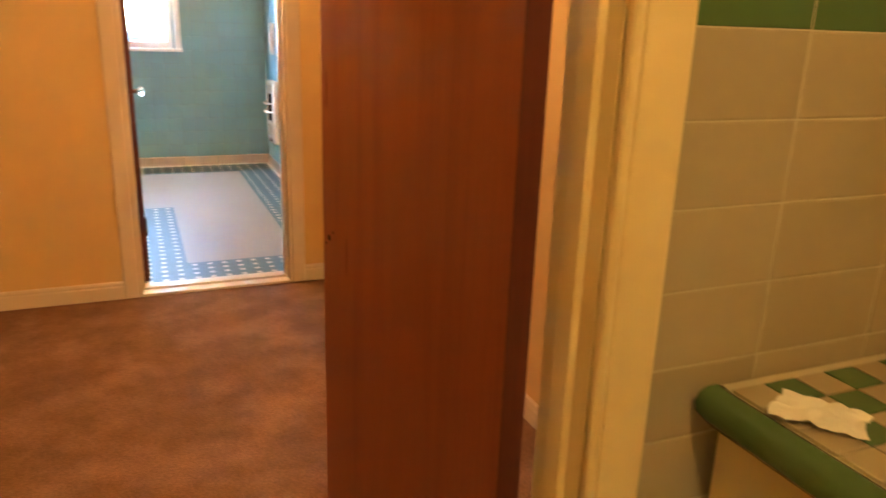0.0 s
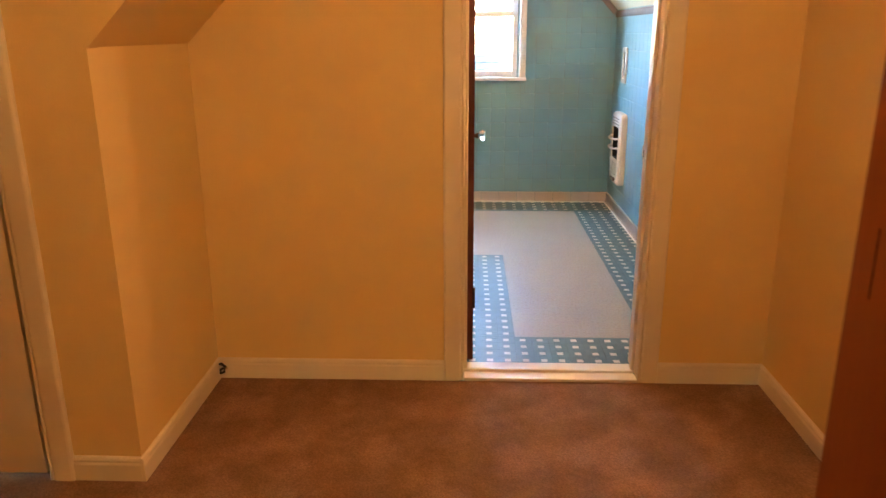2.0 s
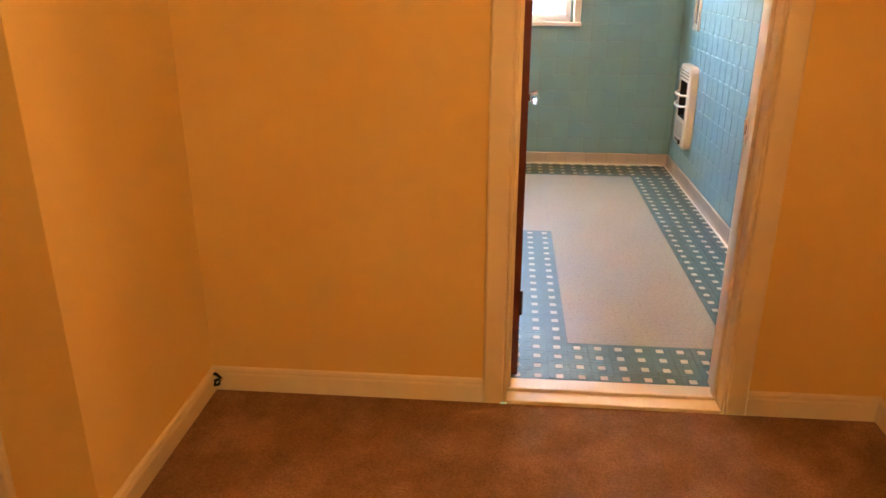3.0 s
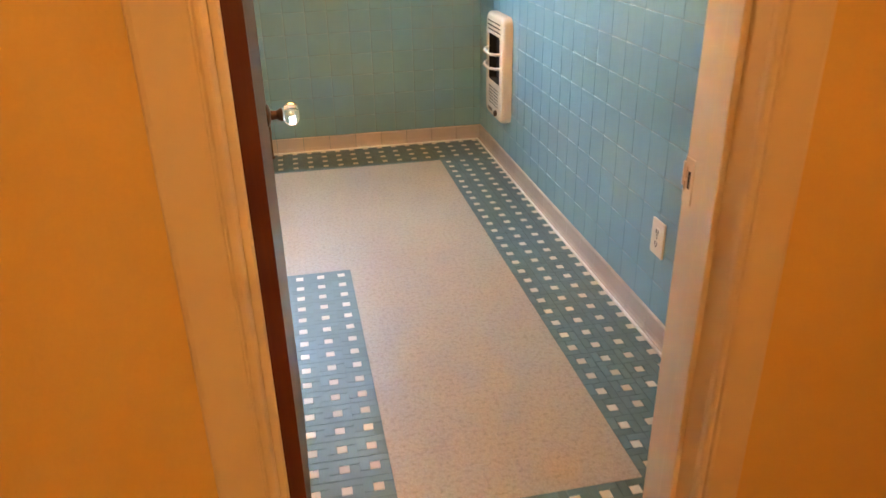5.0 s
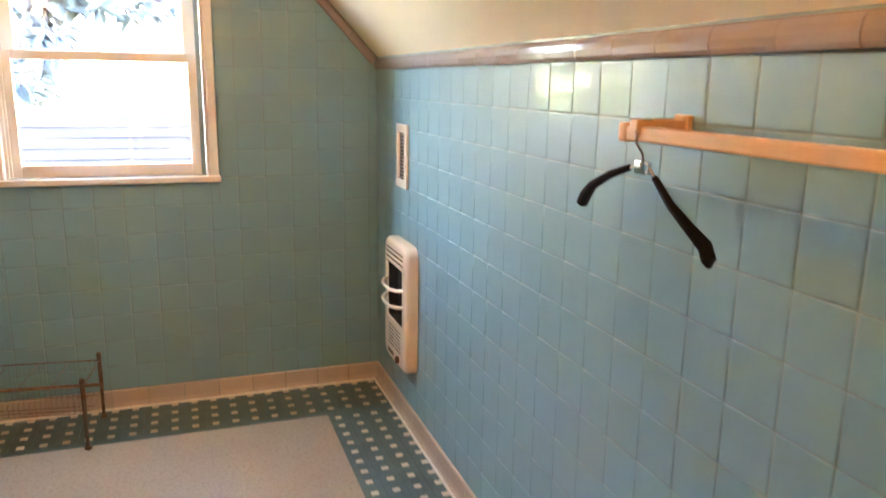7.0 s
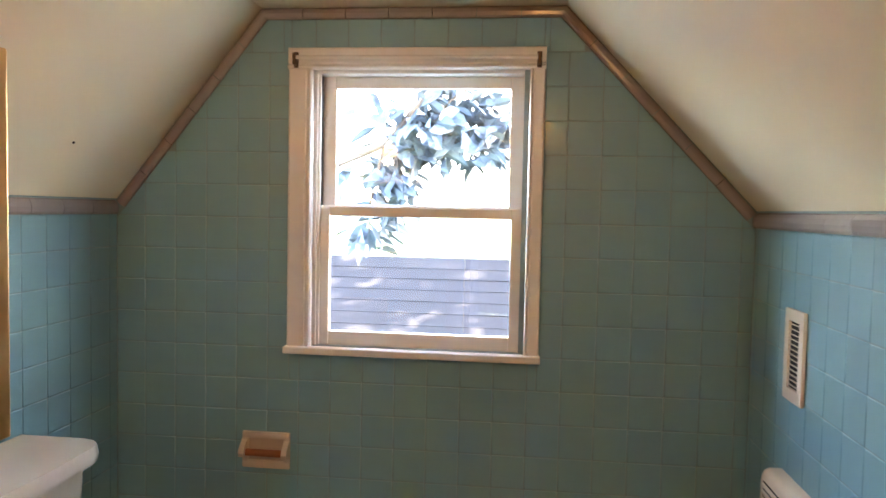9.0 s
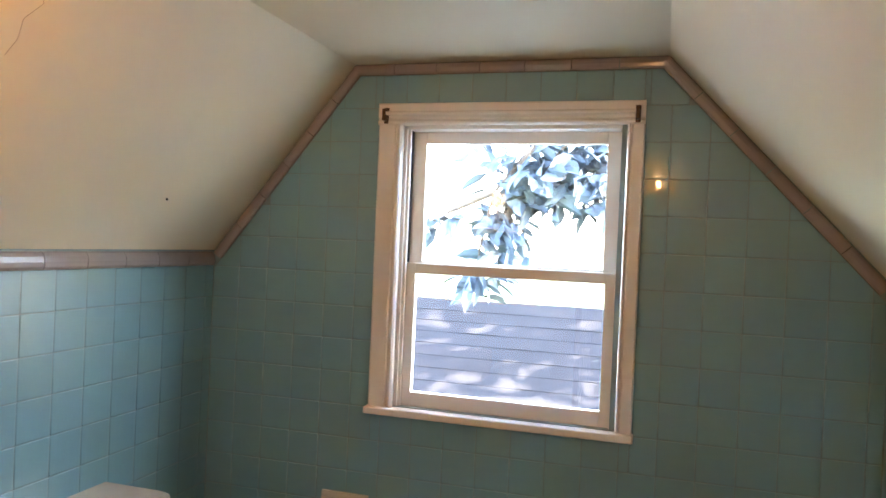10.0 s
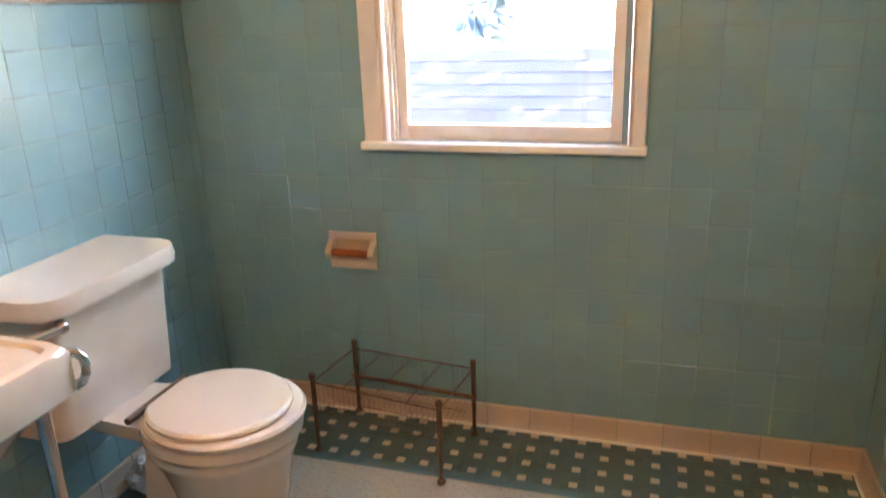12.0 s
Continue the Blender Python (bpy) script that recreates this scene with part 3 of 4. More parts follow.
# Black sheet added behind the leaf so the gap round it reads as shade.
part("door_backing", boxes((AX0, AX1, -0.700, -0.692, 0.0, AH)), M_NEAR_BLACK, door2, "black sheet painted as the shade behind the door")

# ---------------------------------------------------------------- brown washroom door, swung into the hall
door3 = tagged(thing("door_3", (-0.685, -2.820, 0.0), "open reddish brown flush wooden washroom door", "door"), kind="structure")
T3 = Matrix.Translation((-0.677, -2.822, 0)) @ pose(0, 0, 0, 0, 0, 5.6)
part("door_leaf", turned(box(bmesh.new(), -0.0175, 0.0175, 0.0, 0.750, 0.002, 2.01, 0.002), T3), M_DOOR, door3)
part("hinge_edge", turned(boxes((-0.0185, 0.0185, -0.003, -0.0003, 0.002, 2.01)), T3), M_DOOREDGE, door3, "dark stained door edge")
# Black discs on the leaf, coloured for the shade inside the holes.
part("lock_hole", turned(joined([tube(bmesh.new(), [(-0.0192, 0.710, 0.835), (-0.0172, 0.710, 0.835)], 0.007, 12), tube(bmesh.new(), [(-0.0190, 0.687, 0.853), (-0.0172, 0.687, 0.853)], 0.003, 8),
                                 tube(bmesh.new(), [(-0.0190, 0.730, 0.818), (-0.0172, 0.730, 0.818)], 0.003, 8)]), T3), M_NEAR_BLACK, door3, "empty dark lock hole")
part("crack", turned(boxes((-0.0186, -0.0172, 0.7155, 0.7165, 1.12, 1.19), (-0.0186, -0.0172, 0.605, 0.6060, 0.78, 0.86)), T3), M_DOOREDGE, door3, "dark crack in the veneer")

# ---------------------------------------------------------------- cable end in the hall corner
cable = thing("cable_end", (-2.165, -0.03, 0.04), "black coaxial cable end at the baseboard corner", "cable")
part("cable", tube(bmesh.new(), [(-2.188, -0.02, 0.045), (-2.170, -0.028, 0.052), (-2.150, -0.040, 0.045), (-2.152, -0.052, 0.026), (-2.168, -0.050, 0.020), (-2.172, -0.036, 0.030), (-2.156, -0.032, 0.036)], 0.0055, 8), M_BLACK, cable, "", True)
part("connector", tube(bmesh.new(), [(-2.156, -0.032, 0.036), (-2.146, -0.040, 0.040)], 0.0065, 8), M_CHROME, cable, "metal connector", True)

# ---------------------------------------------------------------- wall heater
heater = thing("wall_heater", (0, 2.825, 0.255), "cream enamelled electric wall heater on the tiled wall", "heater")
HY0, HY1, HZ0, HZ1, HD = 2.660, 2.985, 0.255, 0.785, 0.052


def heater_ring(x, inset, r, z0=HZ0, z1=HZ1, n=5):
    """A rounded rectangle in the wall's plane, x out from it."""
    y0, y1, z0, z1 = HY0 + inset, HY1 - inset, z0 + inset, z1 - inset
    out = []
    for cy, cz, a0 in ((y1 - r, z1 - r, 0.0), (y0 + r, z1 - r, 0.5), (y0 + r, z0 + r, 1.0), (y1 - r, z0 + r, 1.5)):
        out += [(x, cy + r * math.cos(math.pi * (a0 + 0.5 * k / (n - 1))), cz + r * math.sin(math.pi * (a0 + 0.5 * k / (n - 1)))) for k in range(n)]
    return out


def heater_shell():
    """A tray with rounded corners, a domed rim and a deep square opening."""
    lo, hi = HZ0 + 0.135, HZ1 - 0.050
    return loft([heater_ring(-0.0005, 0, 0.045), heater_ring(-0.032, 0, 0.045), heater_ring(-0.044, 0.005, 0.043), heater_ring(-0.050, 0.013, 0.040), heater_ring(-HD, 0.022, 0.036),
                 heater_ring(-HD, 0.052, 0.012, lo, hi), heater_ring(-HD + 0.006, 0.054, 0.010, lo, hi)], closed_ends=False)


part("shell", heater_shell(), M_HEATER, heater, "", True)
part("recess", loft([heater_ring(-HD + 0.006, 0.054, 0.010, HZ0 + 0.135, HZ1 - 0.050), heater_ring(-0.006, 0.054, 0.010, HZ0 + 0.135, HZ1 - 0.050), heater_ring(-0.005, 0.12, 0.010, HZ0 + 0.135, HZ1 - 0.050)], closed_ends=False), M_NEAR_BLACK, heater, "black heater recess")
for zz in (0.535, 0.605):
    part("guard_bar", tube(bmesh.new(), [(-0.050, HY0 + 0.045, zz), (-0.072, HY0 + 0.065, zz - 0.003), (-0.088, HY0 + 0.11, zz - 0.006), (-0.090, (HY0 + HY1) / 2, zz - 0.007), (-0.088, HY1 - 0.11, zz - 0.006), (-0.072, HY1 - 0.065, zz - 0.003), (-0.050, HY1 - 0.045, zz)], 0.0075, 8),
         M_HEATER, heater, "bowed cream guard bar", True)
for i in range(3):
    zz = 0.690 + 0.021 * i
    part("louvre", box(bmesh.new(), -HD - 0.006, -HD + 0.002, HY0 + 0.045, HY1 - 0.045, zz, zz + 0.010, 0.003), M_HEATER, heater, "", True)
    # Slot shade as a black strip on the front face.
    part("slot", boxes((-HD - 0.0012, -HD + 0.001, HY0 + 0.045, HY1 - 0.045, zz + 0.0115, zz + 0.0165)), M_NEAR_BLACK, heater, "dark louvre slot")
for i in range(6):
    for k in range(2):
        ya = HY0 + 0.07 + 0.095 * k
        # Black strip on the plate, coloured as the shade of a vent slot.
        part("vent_slot", boxes((-HD - 0.0012, -HD + 0.001, ya, ya + 0.080, 0.328 + 0.0165 * i, 0.3325 + 0.0165 * i)), M_NEAR_BLACK, heater, "dark vent slot")
part("thermostat_knob", loft([[(-HD - d, HY0 + 0.10 + r * math.cos(a), 0.295 + r * math.sin(a)) for a in [2 * math.pi * k / 14 for k in range(14)]] for d, r in ((0, 0.016), (0.012, 0.015), (0.014, 0.011))]), M_DARKMETAL, heater, "dark thermostat knob", True)
part("name_plate", boxes((-HD - 0.0015, -HD + 0.001, HY1 - 0.15, HY1 - 0.07, 0.285, 0.302)), M_DARKMETAL, heater, "dark name plate")

# ---------------------------------------------------------------- return-air vent
vent = thing("wall_vent", (0, 2.871, 1.0), "white metal louvred vent grille in the tiled wall", "vent")
# Black board behind the slats, painted as the shade of a duct.
part("backing", boxes((-0.004, -0.0006, 2.815, 2.928, 1.030, 1.228)), M_NEAR_BLACK, vent, "black board painted for the shade in the duct")
part("frame", joined([box(bmesh.new(), -0.012, -0.0005, 2.800, 2.832, 0.998, 1.256, 0.003), box(bmesh.new(), -0.012, -0.0005, 2.912, 2.943, 0.998, 1.256, 0.003),
                      box(bmesh.new(), -0.012, -0.0005, 2.825, 2.920, 1.222, 1.256, 0.003), box(bmesh.new(), -0.012, -0.0005, 2.825, 2.920, 0.998, 1.034, 0.003)]), M_HEATER, vent)
for i in range(13):
    zz = 1.040 + 0.0142 * i
    part("slat", prism([(-0.0105, zz + 0.003), (-0.0095, zz + 0.002), (-0.0055, zz + 0.0035), (-0.0060, zz + 0.0045)], "y", 2.831, 2.913), M_HEATER, vent)

# ---------------------------------------------------------------- power outlet
outlet = thing("power_outlet", (0, 1.035, 0.288), "ivory plastic duplex power outlet on the tiled wall", "outlet")
part("cover_plate", box(bmesh.new(), -0.008, -0.0003, 0.995, 1.074, 0.288, 0.406, 0.0035, 3), M_PLASTIC, outlet, "", True)
for zz in (0.327, 0.367):
    s = part("socket", loft([[(-0.0078 - d, 1.0345 + 0.0165 * min(1, max(-1, 1.25 * math.cos(a))), zz + 0.0145 * math.sin(a)) for a in [2 * math.pi * k / 16 for k in range(16)]] for d in (0, 0.002)]), M_PLASTIC, outlet)
    for dy in (-0.0065, 0.0065):
        # Contact openings are black inlays, their shade put into the colour.
        part("slot", boxes((-0.0102, -0.0095, 1.0345 + dy - 0.0024, 1.0345 + dy + 0.0024, zz - 0.003, zz + 0.009)), M_NEAR_BLACK, s, "dark contact slot")
    part("slot", boxes((-0.0102, -0.0095, 1.031, 1.038, zz - 0.011, zz - 0.005)), M_NEAR_BLACK, s, "dark contact slot")
part("screw", tube(bmesh.new(), [(-0.0092, 1.0345, 0.347), (-0.0075, 1.0345, 0.347)], 0.003, 8), M_DARKMETAL, outlet, "small screw")

# ---------------------------------------------------------------- wooden towel bar and the hanger on it
bar = thing("towel_bar", (0, 0.75, 1.34), "varnished wooden towel bar on block brackets", "towel bar")
part("bar", box(bmesh.new(), -0.104, -0.078, 0.30, 1.145, 1.326, 1.352, 0.004), M_ROD, bar)
for yy in (0.33, 1.095):
    part("bracket", joined([box(bmesh.new(), -0.112, -0.0005, yy - 0.012, yy + 0.012, 1.338, 1.364, 0.005), box(bmesh.new(), -0.014, -0.0004, yy - 0.020, yy + 0.020, 1.318, 1.372, 0.004)]), M_ROD, bar, "wooden bracket")
part("end_block", box(bmesh.new(), -0.107, -0.074, 1.126, 1.150, 1.322, 1.357, 0.006), M_ROD, bar)

hanger = thing("clothes_hanger", (-0.091, 1.085, 1.17), "black foam padded hanger hung on the towel bar", "hanger")
part("hook", tube(bmesh.new(), [(-0.091 - 0.019 * math.cos(a), 1.086, 1.345 + 0.020 * math.sin(a)) for a in [math.pi * (-0.15 + 1.25 * k / 9) for k in range(10)]][::-1]
                  + [(-0.108, 1.086, 1.322), (-0.095, 1.085, 1.306), (-0.091, 1.085, 1.288)], 0.0022, 8), M_CHROME, hanger, "bent chrome hook", True)
part("centre_plate", joined([box(bmesh.new(), -0.096, -0.086, 1.066, 1.108, 1.268, 1.292, 0.004), tube(bmesh.new(), [(-0.091, 1.10, 1.285), (-0.091, 1.135, 1.272)], 0.003, 6),
                             tube(bmesh.new(), [(-0.091, 1.072, 1.285), (-0.091, 1.045, 1.262)], 0.003, 6)]), M_CHROME, hanger, "chrome hinge plate", True)
part("arm", tube(bmesh.new(), [(-0.091, 1.128, 1.276), (-0.091, 1.190, 1.256), (-0.091, 1.250, 1.228), (-0.091, 1.275, 1.205), (-0.091, 1.288, 1.186), (-0.091, 1.290, 1.180)], 0.008, 10,
                 [0.006, 0.008, 0.010, 0.0125, 0.012, 0.004]), M_BLACK, hanger, "", True)
part("arm", tube(bmesh.new(), [(-0.091, 1.050, 1.266), (-0.091, 1.000, 1.226), (-0.091, 0.945, 1.196), (-0.091, 0.906, 1.176), (-0.091, 0.894, 1.156), (-0.091, 0.892, 1.144)], 0.008, 10,
                 [0.006, 0.008, 0.010, 0.0125, 0.012, 0.004]), M_BLACK, hanger, "", True)

# ---------------------------------------------------------------- toilet
toilet = thing("toilet", (-1.85, 2.51, 0), "white porcelain toilet with closed lid by the tiled wall", "toilet")
TY = 2.503


def tank_ring(z, x0, x1, half, r, n=4):
    """Flat back at x0, rounded front corners of radius r."""
    arc = [(math.cos(math.pi / 2 * k / n), math.sin(math.pi / 2 * k / n)) for k in range(n + 1)]
    near = [(x1 - r + r * s, TY - half + r - r * c, z) for c, s in arc]
    far = [(x1 - r + r * c, TY + half - r + r * s, z) for c, s in arc]
    return [(x0, TY - half, z)] + near + [(x1 + 0.006, TY, z)] + far + [(x0, TY + half, z)]


def ellipse_ring(cx, a, b, z, n=28, back=None):
    out = []
    for k in range(n):
        t = 2 * math.pi * k / n
        x = cx + a * math.cos(t)
        if back is not None:
            x = max(x, back)
        out.append((x, TY + b * math.sin(t), z))
    return out


def eased(bm, r, seg=3, angle=30):
    es = [e for e in bm.edges if len(e.link_faces) == 2 and e.calc_face_angle(0) > radians(angle)]
    bmesh.ops.recalc_face_normals(bm, faces=bm.faces)
    bmesh.ops.bevel(bm, geom=es, offset=r, segments=seg, profile=0.55, affect='EDGES')
    return bm


tank = part("tank", eased(loft([tank_ring(0.425, -2.235, -2.030, 0.222, 0.035), tank_ring(0.60, -2.238, -2.016, 0.224, 0.04), tank_ring(0.772, -2.240, -2.002, 0.227, 0.045)]), 0.012), M_PORC, toilet, "", True)
part("tank_lid", eased(loft([tank_ring(0.766, -2.243, -1.966, 0.257, 0.075, 3), tank_ring(0.790, -2.243, -1.962, 0.260, 0.078, 3), tank_ring(0.815, -2.243, -1.968, 0.257, 0.076, 3)]), 0.010), M_PORC, toilet, "", True)
BOWL = ((-1.74, 0.178, 0.118, 0.0), (-1.74, 0.174, 0.114, 0.025), (-1.738, 0.158, 0.104, 0.05), (-1.735, 0.155, 0.103, 0.12), (-1.73, 0.166, 0.114, 0.20), (-1.733, 0.184, 0.142, 0.29), (-1.735, 0.198, 0.164, 0.335),
        (-1.735, 0.206, 0.173, 0.350), (-1.735, 0.207, 0.174, 0.360), (-1.735, 0.200, 0.168, 0.370), (-1.732, 0.204, 0.174, 0.380), (-1.73, 0.217, 0.188, 0.392), (-1.73, 0.219, 0.190, 0.415), (-1.73, 0.215, 0.186, 0.428), (-1.73, 0.20, 0.17, 0.432))
bowl = part("bowl", loft([ellipse_ring(c, p, q, z, 40) for c, p, q, z in BOWL]), M_PORC, toilet, "", True)
part("bowl_deck", eased(loft([[(-2.15, TY - 0.075, 0.372), (-1.88, TY - 0.095, 0.365), (-1.88, TY + 0.095, 0.365), (-2.15, TY + 0.075, 0.372)],
                              [(-2.15, TY - 0.095, 0.424), (-1.84, TY - 0.125, 0.428), (-1.84, TY + 0.125, 0.428), (-2.15, TY + 0.095, 0.424)]]), 0.012), M_PORC, toilet, "", True)
part("trapway", eased(loft([[(-2.00, TY - 0.075, 0.0), (-1.78, TY - 0.090, 0.0), (-1.78, TY + 0.090, 0.0), (-2.00, TY + 0.075, 0.0)],
                            [(-1.97, TY - 0.060, 0.16), (-1.78, TY - 0.080, 0.16), (-1.78, TY + 0.080, 0.16), (-1.97, TY + 0.060, 0.16)],
                            [(-1.93, TY - 0.065, 0.366), (-1.78, TY - 0.085, 0.366), (-1.78, TY + 0.085, 0.366), (-1.93, TY + 0.065, 0.366)]]), 0.02), M_PORC, toilet, "", True)
part("seat", loft([ellipse_ring(-1.716, 0.204, 0.188, 0.433, 40, -1.905), ellipse_ring(-1.716, 0.213, 0.196, 0.437, 40, -1.91), ellipse_ring(-1.716, 0.214, 0.197, 0.443, 40, -1.91), ellipse_ring(-1.716, 0.206, 0.190, 0.450, 40, -1.905)]), M_SEAT, toilet, "", True)
part("seat_lid", loft([ellipse_ring(-1.730, 0.182, 0.170, 0.4505, 40, -1.895), ellipse_ring(-1.730, 0.191, 0.179, 0.454, 40, -1.90), ellipse_ring(-1.730, 0.191, 0.179, 0.463, 40, -1.90),
                       ellipse_ring(-1.730, 0.183, 0.171, 0.470, 40, -1.895), ellipse_ring(-1.730, 0.11, 0.10, 0.4735, 40, -1.86)]), M_SEAT, toilet, "", True)
part("hinge_bar", tube(bmesh.new(), [(-1.925, TY - 0.125, 0.446), (-1.925, TY + 0.125, 0.446)], 0.010, 8), M_DARKMETAL, toilet, "dark hinge bar", True)
part("flush_lever", joined([tube(bmesh.new(), [(-2.012, TY - 0.185, 0.738), (-1.984, TY - 0.205, 0.738), (-1.978, TY - 0.209, 0.738)], 0.011, 14, [0.015, 0.015, 0.008]),
                            tube(bmesh.new(), [(-1.986, TY - 0.204, 0.738), (-1.992, TY - 0.235, 0.738), (-2.004, TY - 0.275, 0.736), (-2.022, TY - 0.305, 0.734)], 0.008, 10, [0.009, 0.011, 0.013, 0.010])]), M_CHROME, tank, "chrome flush lever", True)

# ---------------------------------------------------------------- wash basin on chrome legs
basin = thing("wash_basin", (-1.865, 1.67, 0), "white porcelain wash basin on chrome legs", "sink")
BX, BY = -1.893, 1.690


def super_ring(a, b, z, p=5.0, n=64, cx=BX, cy=BY):
    out = []
    for k in range(n):
        t = 2 * math.pi * k / n
        c, s = math.cos(t), math.sin(t)
        r = (abs(c) ** p + abs(s) ** p) ** (-1 / p)
        out.append((cx + a * r * c, cy + b * r * s, z))
    return out


part("bowl", loft([super_ring(0.20, 0.18, 0.70), super_ring(0.255, 0.24, 0.785, 6), super_ring(0.278, 0.262, 0.800, 12), super_ring(0.292, 0.274, 0.812, 16), super_ring(0.292, 0.274, 0.882, 16), super_ring(0.286, 0.268, 0.894, 14),
                   super_ring(0.270, 0.252, 0.896, 12), super_ring(0.264, 0.246, 0.888, 12), super_ring(0.215, 0.17, 0.884, 3, cy=BY + 0.03), super_ring(0.20, 0.155, 0.860, 2.6, cy=BY + 0.03), super_ring(0.14, 0.11, 0.775, 2.2, cy=BY + 0.03), super_ring(0.03, 0.03, 0.755, 2, cy=BY + 0.03)]),
     M_PORC, basin, "", True)
part("backsplash", box(bmesh.new(), BX - 0.28, BX + 0.28, SY + 0.001, SY + 0.045, 0.87, 0.955, 0.012, 3), M_PORC, basin, "", True)
for xx in (-1.648, -2.128):
    leg = part("leg", tube(bmesh.new(), [(xx, 1.902, 0.0), (xx, 1.902, 0.02), (xx, 1.902, 0.40), (xx, 1.902, 0.800)], 0.012, 12, [0.018, 0.012, 0.012, 0.013]), M_CHROME, basin, "chrome leg", True)
part("drain_pipe", tube(bmesh.new(), [(BX, BY, 0.72), (BX, BY, 0.45), (BX, BY - 0.03, 0.41), (BX, BY - 0.10, 0.43), (BX, SY + 0.002, 0.44)], 0.016, 10), M_CHROME, basin, "chrome drain pipe", True)
part("towel_hook", tube(bmesh.new(), [(-1.630, 1.945, 0.876), (-1.622, 1.956, 0.878), (-1.612, 1.964, 0.875), (-1.604, 1.968, 0.865), (-1.601, 1.969, 0.850), (-1.603, 1.968, 0.834), (-1.609, 1.965, 0.820), (-1.620, 1.958, 0.812)], 0.0085, 12), M_CHROME, basin, "curved chrome hook", True)
part("spout", tube(bmesh.new(), [(BX, SY + 0.075, 0.885), (BX, SY + 0.075, 0.945), (BX, SY + 0.12, 0.970), (BX, SY + 0.17, 0.950)], 0.011, 10), M_CHROME, basin, "chrome spout", True)
for dx in (-0.1, 0.1):
    part("tap", tube(bmesh.new(), [(BX + dx, SY + 0.075, 0.885), (BX + dx, SY + 0.075, 0.935)], 0.016, 10), M_CHROME, basin, "chrome tap", True)

# ---------------------------------------------------------------- medicine cabinet above the basin
cab = thing("medicine_cabinet", (-1.62, SY, 1.25), "tan enamelled medicine cabinet with a mirrored door", "cabinet")
part("body", box(bmesh.new(), -1.905, -1.336, SY + 0.0005, 1.492, 1.245, 1.700, 0.002), M_MEDCAB, cab)
cd = part("cabinet_door", box(bmesh.new(), -1.910, -1.331, 1.4925, 1.512, 1.243, 1.682, 0.003), M_COPPER, cab, "copper coloured door rim")
part("mirror", boxes((-1.895, -1.346, 1.5122, 1.5142, 1.258, 1.667)), M_MIRROR, cd, "mirror glass")

# ---------------------------------------------------------------- recessed paper holder
tp = thing("paper_holder", (-1.672, YW, 0.565), "cream ceramic toilet paper holder with an empty wooden roller", "paper holder")
part("frame", joined([box(bmesh.new(), -1.762, -1.584, YW - 0.016, YW - 0.0004, 0.672, 0.698, 0.006), box(bmesh.new(), -1.762, -1.584, YW - 0.016, YW - 0.0004, 0.564, 0.594, 0.006),
                      box(bmesh.new(), -1.762, -1.738, YW - 0.016, YW - 0.0004, 0.585, 0.680, 0.005), box(bmesh.new(), -1.608, -1.584, YW - 0.016, YW - 0.0004, 0.585, 0.680, 0.005)]), M_PORC, tp, "", True)
part("recess", boxes((-1.742, -1.604, YW - 0.004, YW - 0.0006, 0.588, 0.678)), M_COVE, tp, "beige recess")
for s, xx in ((-1, -1.752), (1, -1.594)):
    part("ear", eased(prism([(YW - 0.012, 0.60), (YW - 0.048, 0.612), (YW - 0.055, 0.628), (YW - 0.046, 0.645), (YW - 0.012, 0.672)], "x", xx - 0.010, xx + 0.010), 0.004, 2), M_PORC, tp, "", True)
part("roller", tube(bmesh.new(), [(-1.742, YW - 0.036, 0.628), (-1.738, YW - 0.036, 0.628), (-1.608, YW - 0.036, 0.628), (-1.604, YW - 0.036, 0.628)], 0.013, 12, [0.007, 0.0135, 0.0135, 0.007]), M_ROLLER, tp, "reddish wooden roller", True)

# ---------------------------------------------------------------- wire rack on the floor
rack = thing("wire_rack", (-1.48, 3.10, 0), "low rusty wire rack standing on the linoleum", "rack")
FEET = ((-1.228, 3.205), (-1.262, 2.918), (-1.722, 2.992), (-1.688, 3.262))
RH = 0.285
for fx, fy in FEET:
    post = part("post", tube(bmesh.new(), [(fx, fy, 0.008), (fx, fy, 0.10), (fx, fy, 0.19), (fx, fy, RH)], 0.008, 8, [0.006, 0.007, 0.0085, 0.0085]), M_RUST, rack, "", True)
    part("post_cap", ball(bmesh.new(), (fx, fy, RH), 0.0115, 10, 7, (1, 1, 1.2)), M_RUST, post, "", True)
    part("foot", ball(bmesh.new(), (fx, fy, 0.009), 0.012, 10, 6, (1.2, 1.2, 0.7)), M_RUST, post, "rusty foot", True)


def at_rack(u, v, z):
    """u along the long side, v from back to front."""
    (ax, ay), (bx, by), (cx, cy), (dx, dy) = FEET
    p = (1 - u) * (1 - v) * Vector((dx, dy)) + u * (1 - v) * Vector((ax, ay)) + u * v * Vector((bx, by)) + (1 - u) * v * Vector((cx, cy))
    return (p.x, p.y, z)


for a, b in (((0, 0), (1, 0)), ((1, 0), (1, 1)), ((1, 1), (0, 1)), ((0, 1), (0, 0))):
    part("rail", tube(bmesh.new(), [at_rack(*a, 0.262), at_rack(*b, 0.262)], 0.0028, 6), M_RUST, rack)
part("back_bar", tube(bmesh.new(), [at_rack(-0.04, 0, 0.152), at_rack(1.02, 0, 0.152)], 0.0075, 8), M_RUST, rack, "", True)
for i in range(1, 4):
    part("cross_wire", tube(bmesh.new(), [at_rack(i / 4, 0, 0.262), at_rack(i / 4, 1, 0.262)], 0.0018, 6), M_RUST, rack)
wires = bmesh.new()
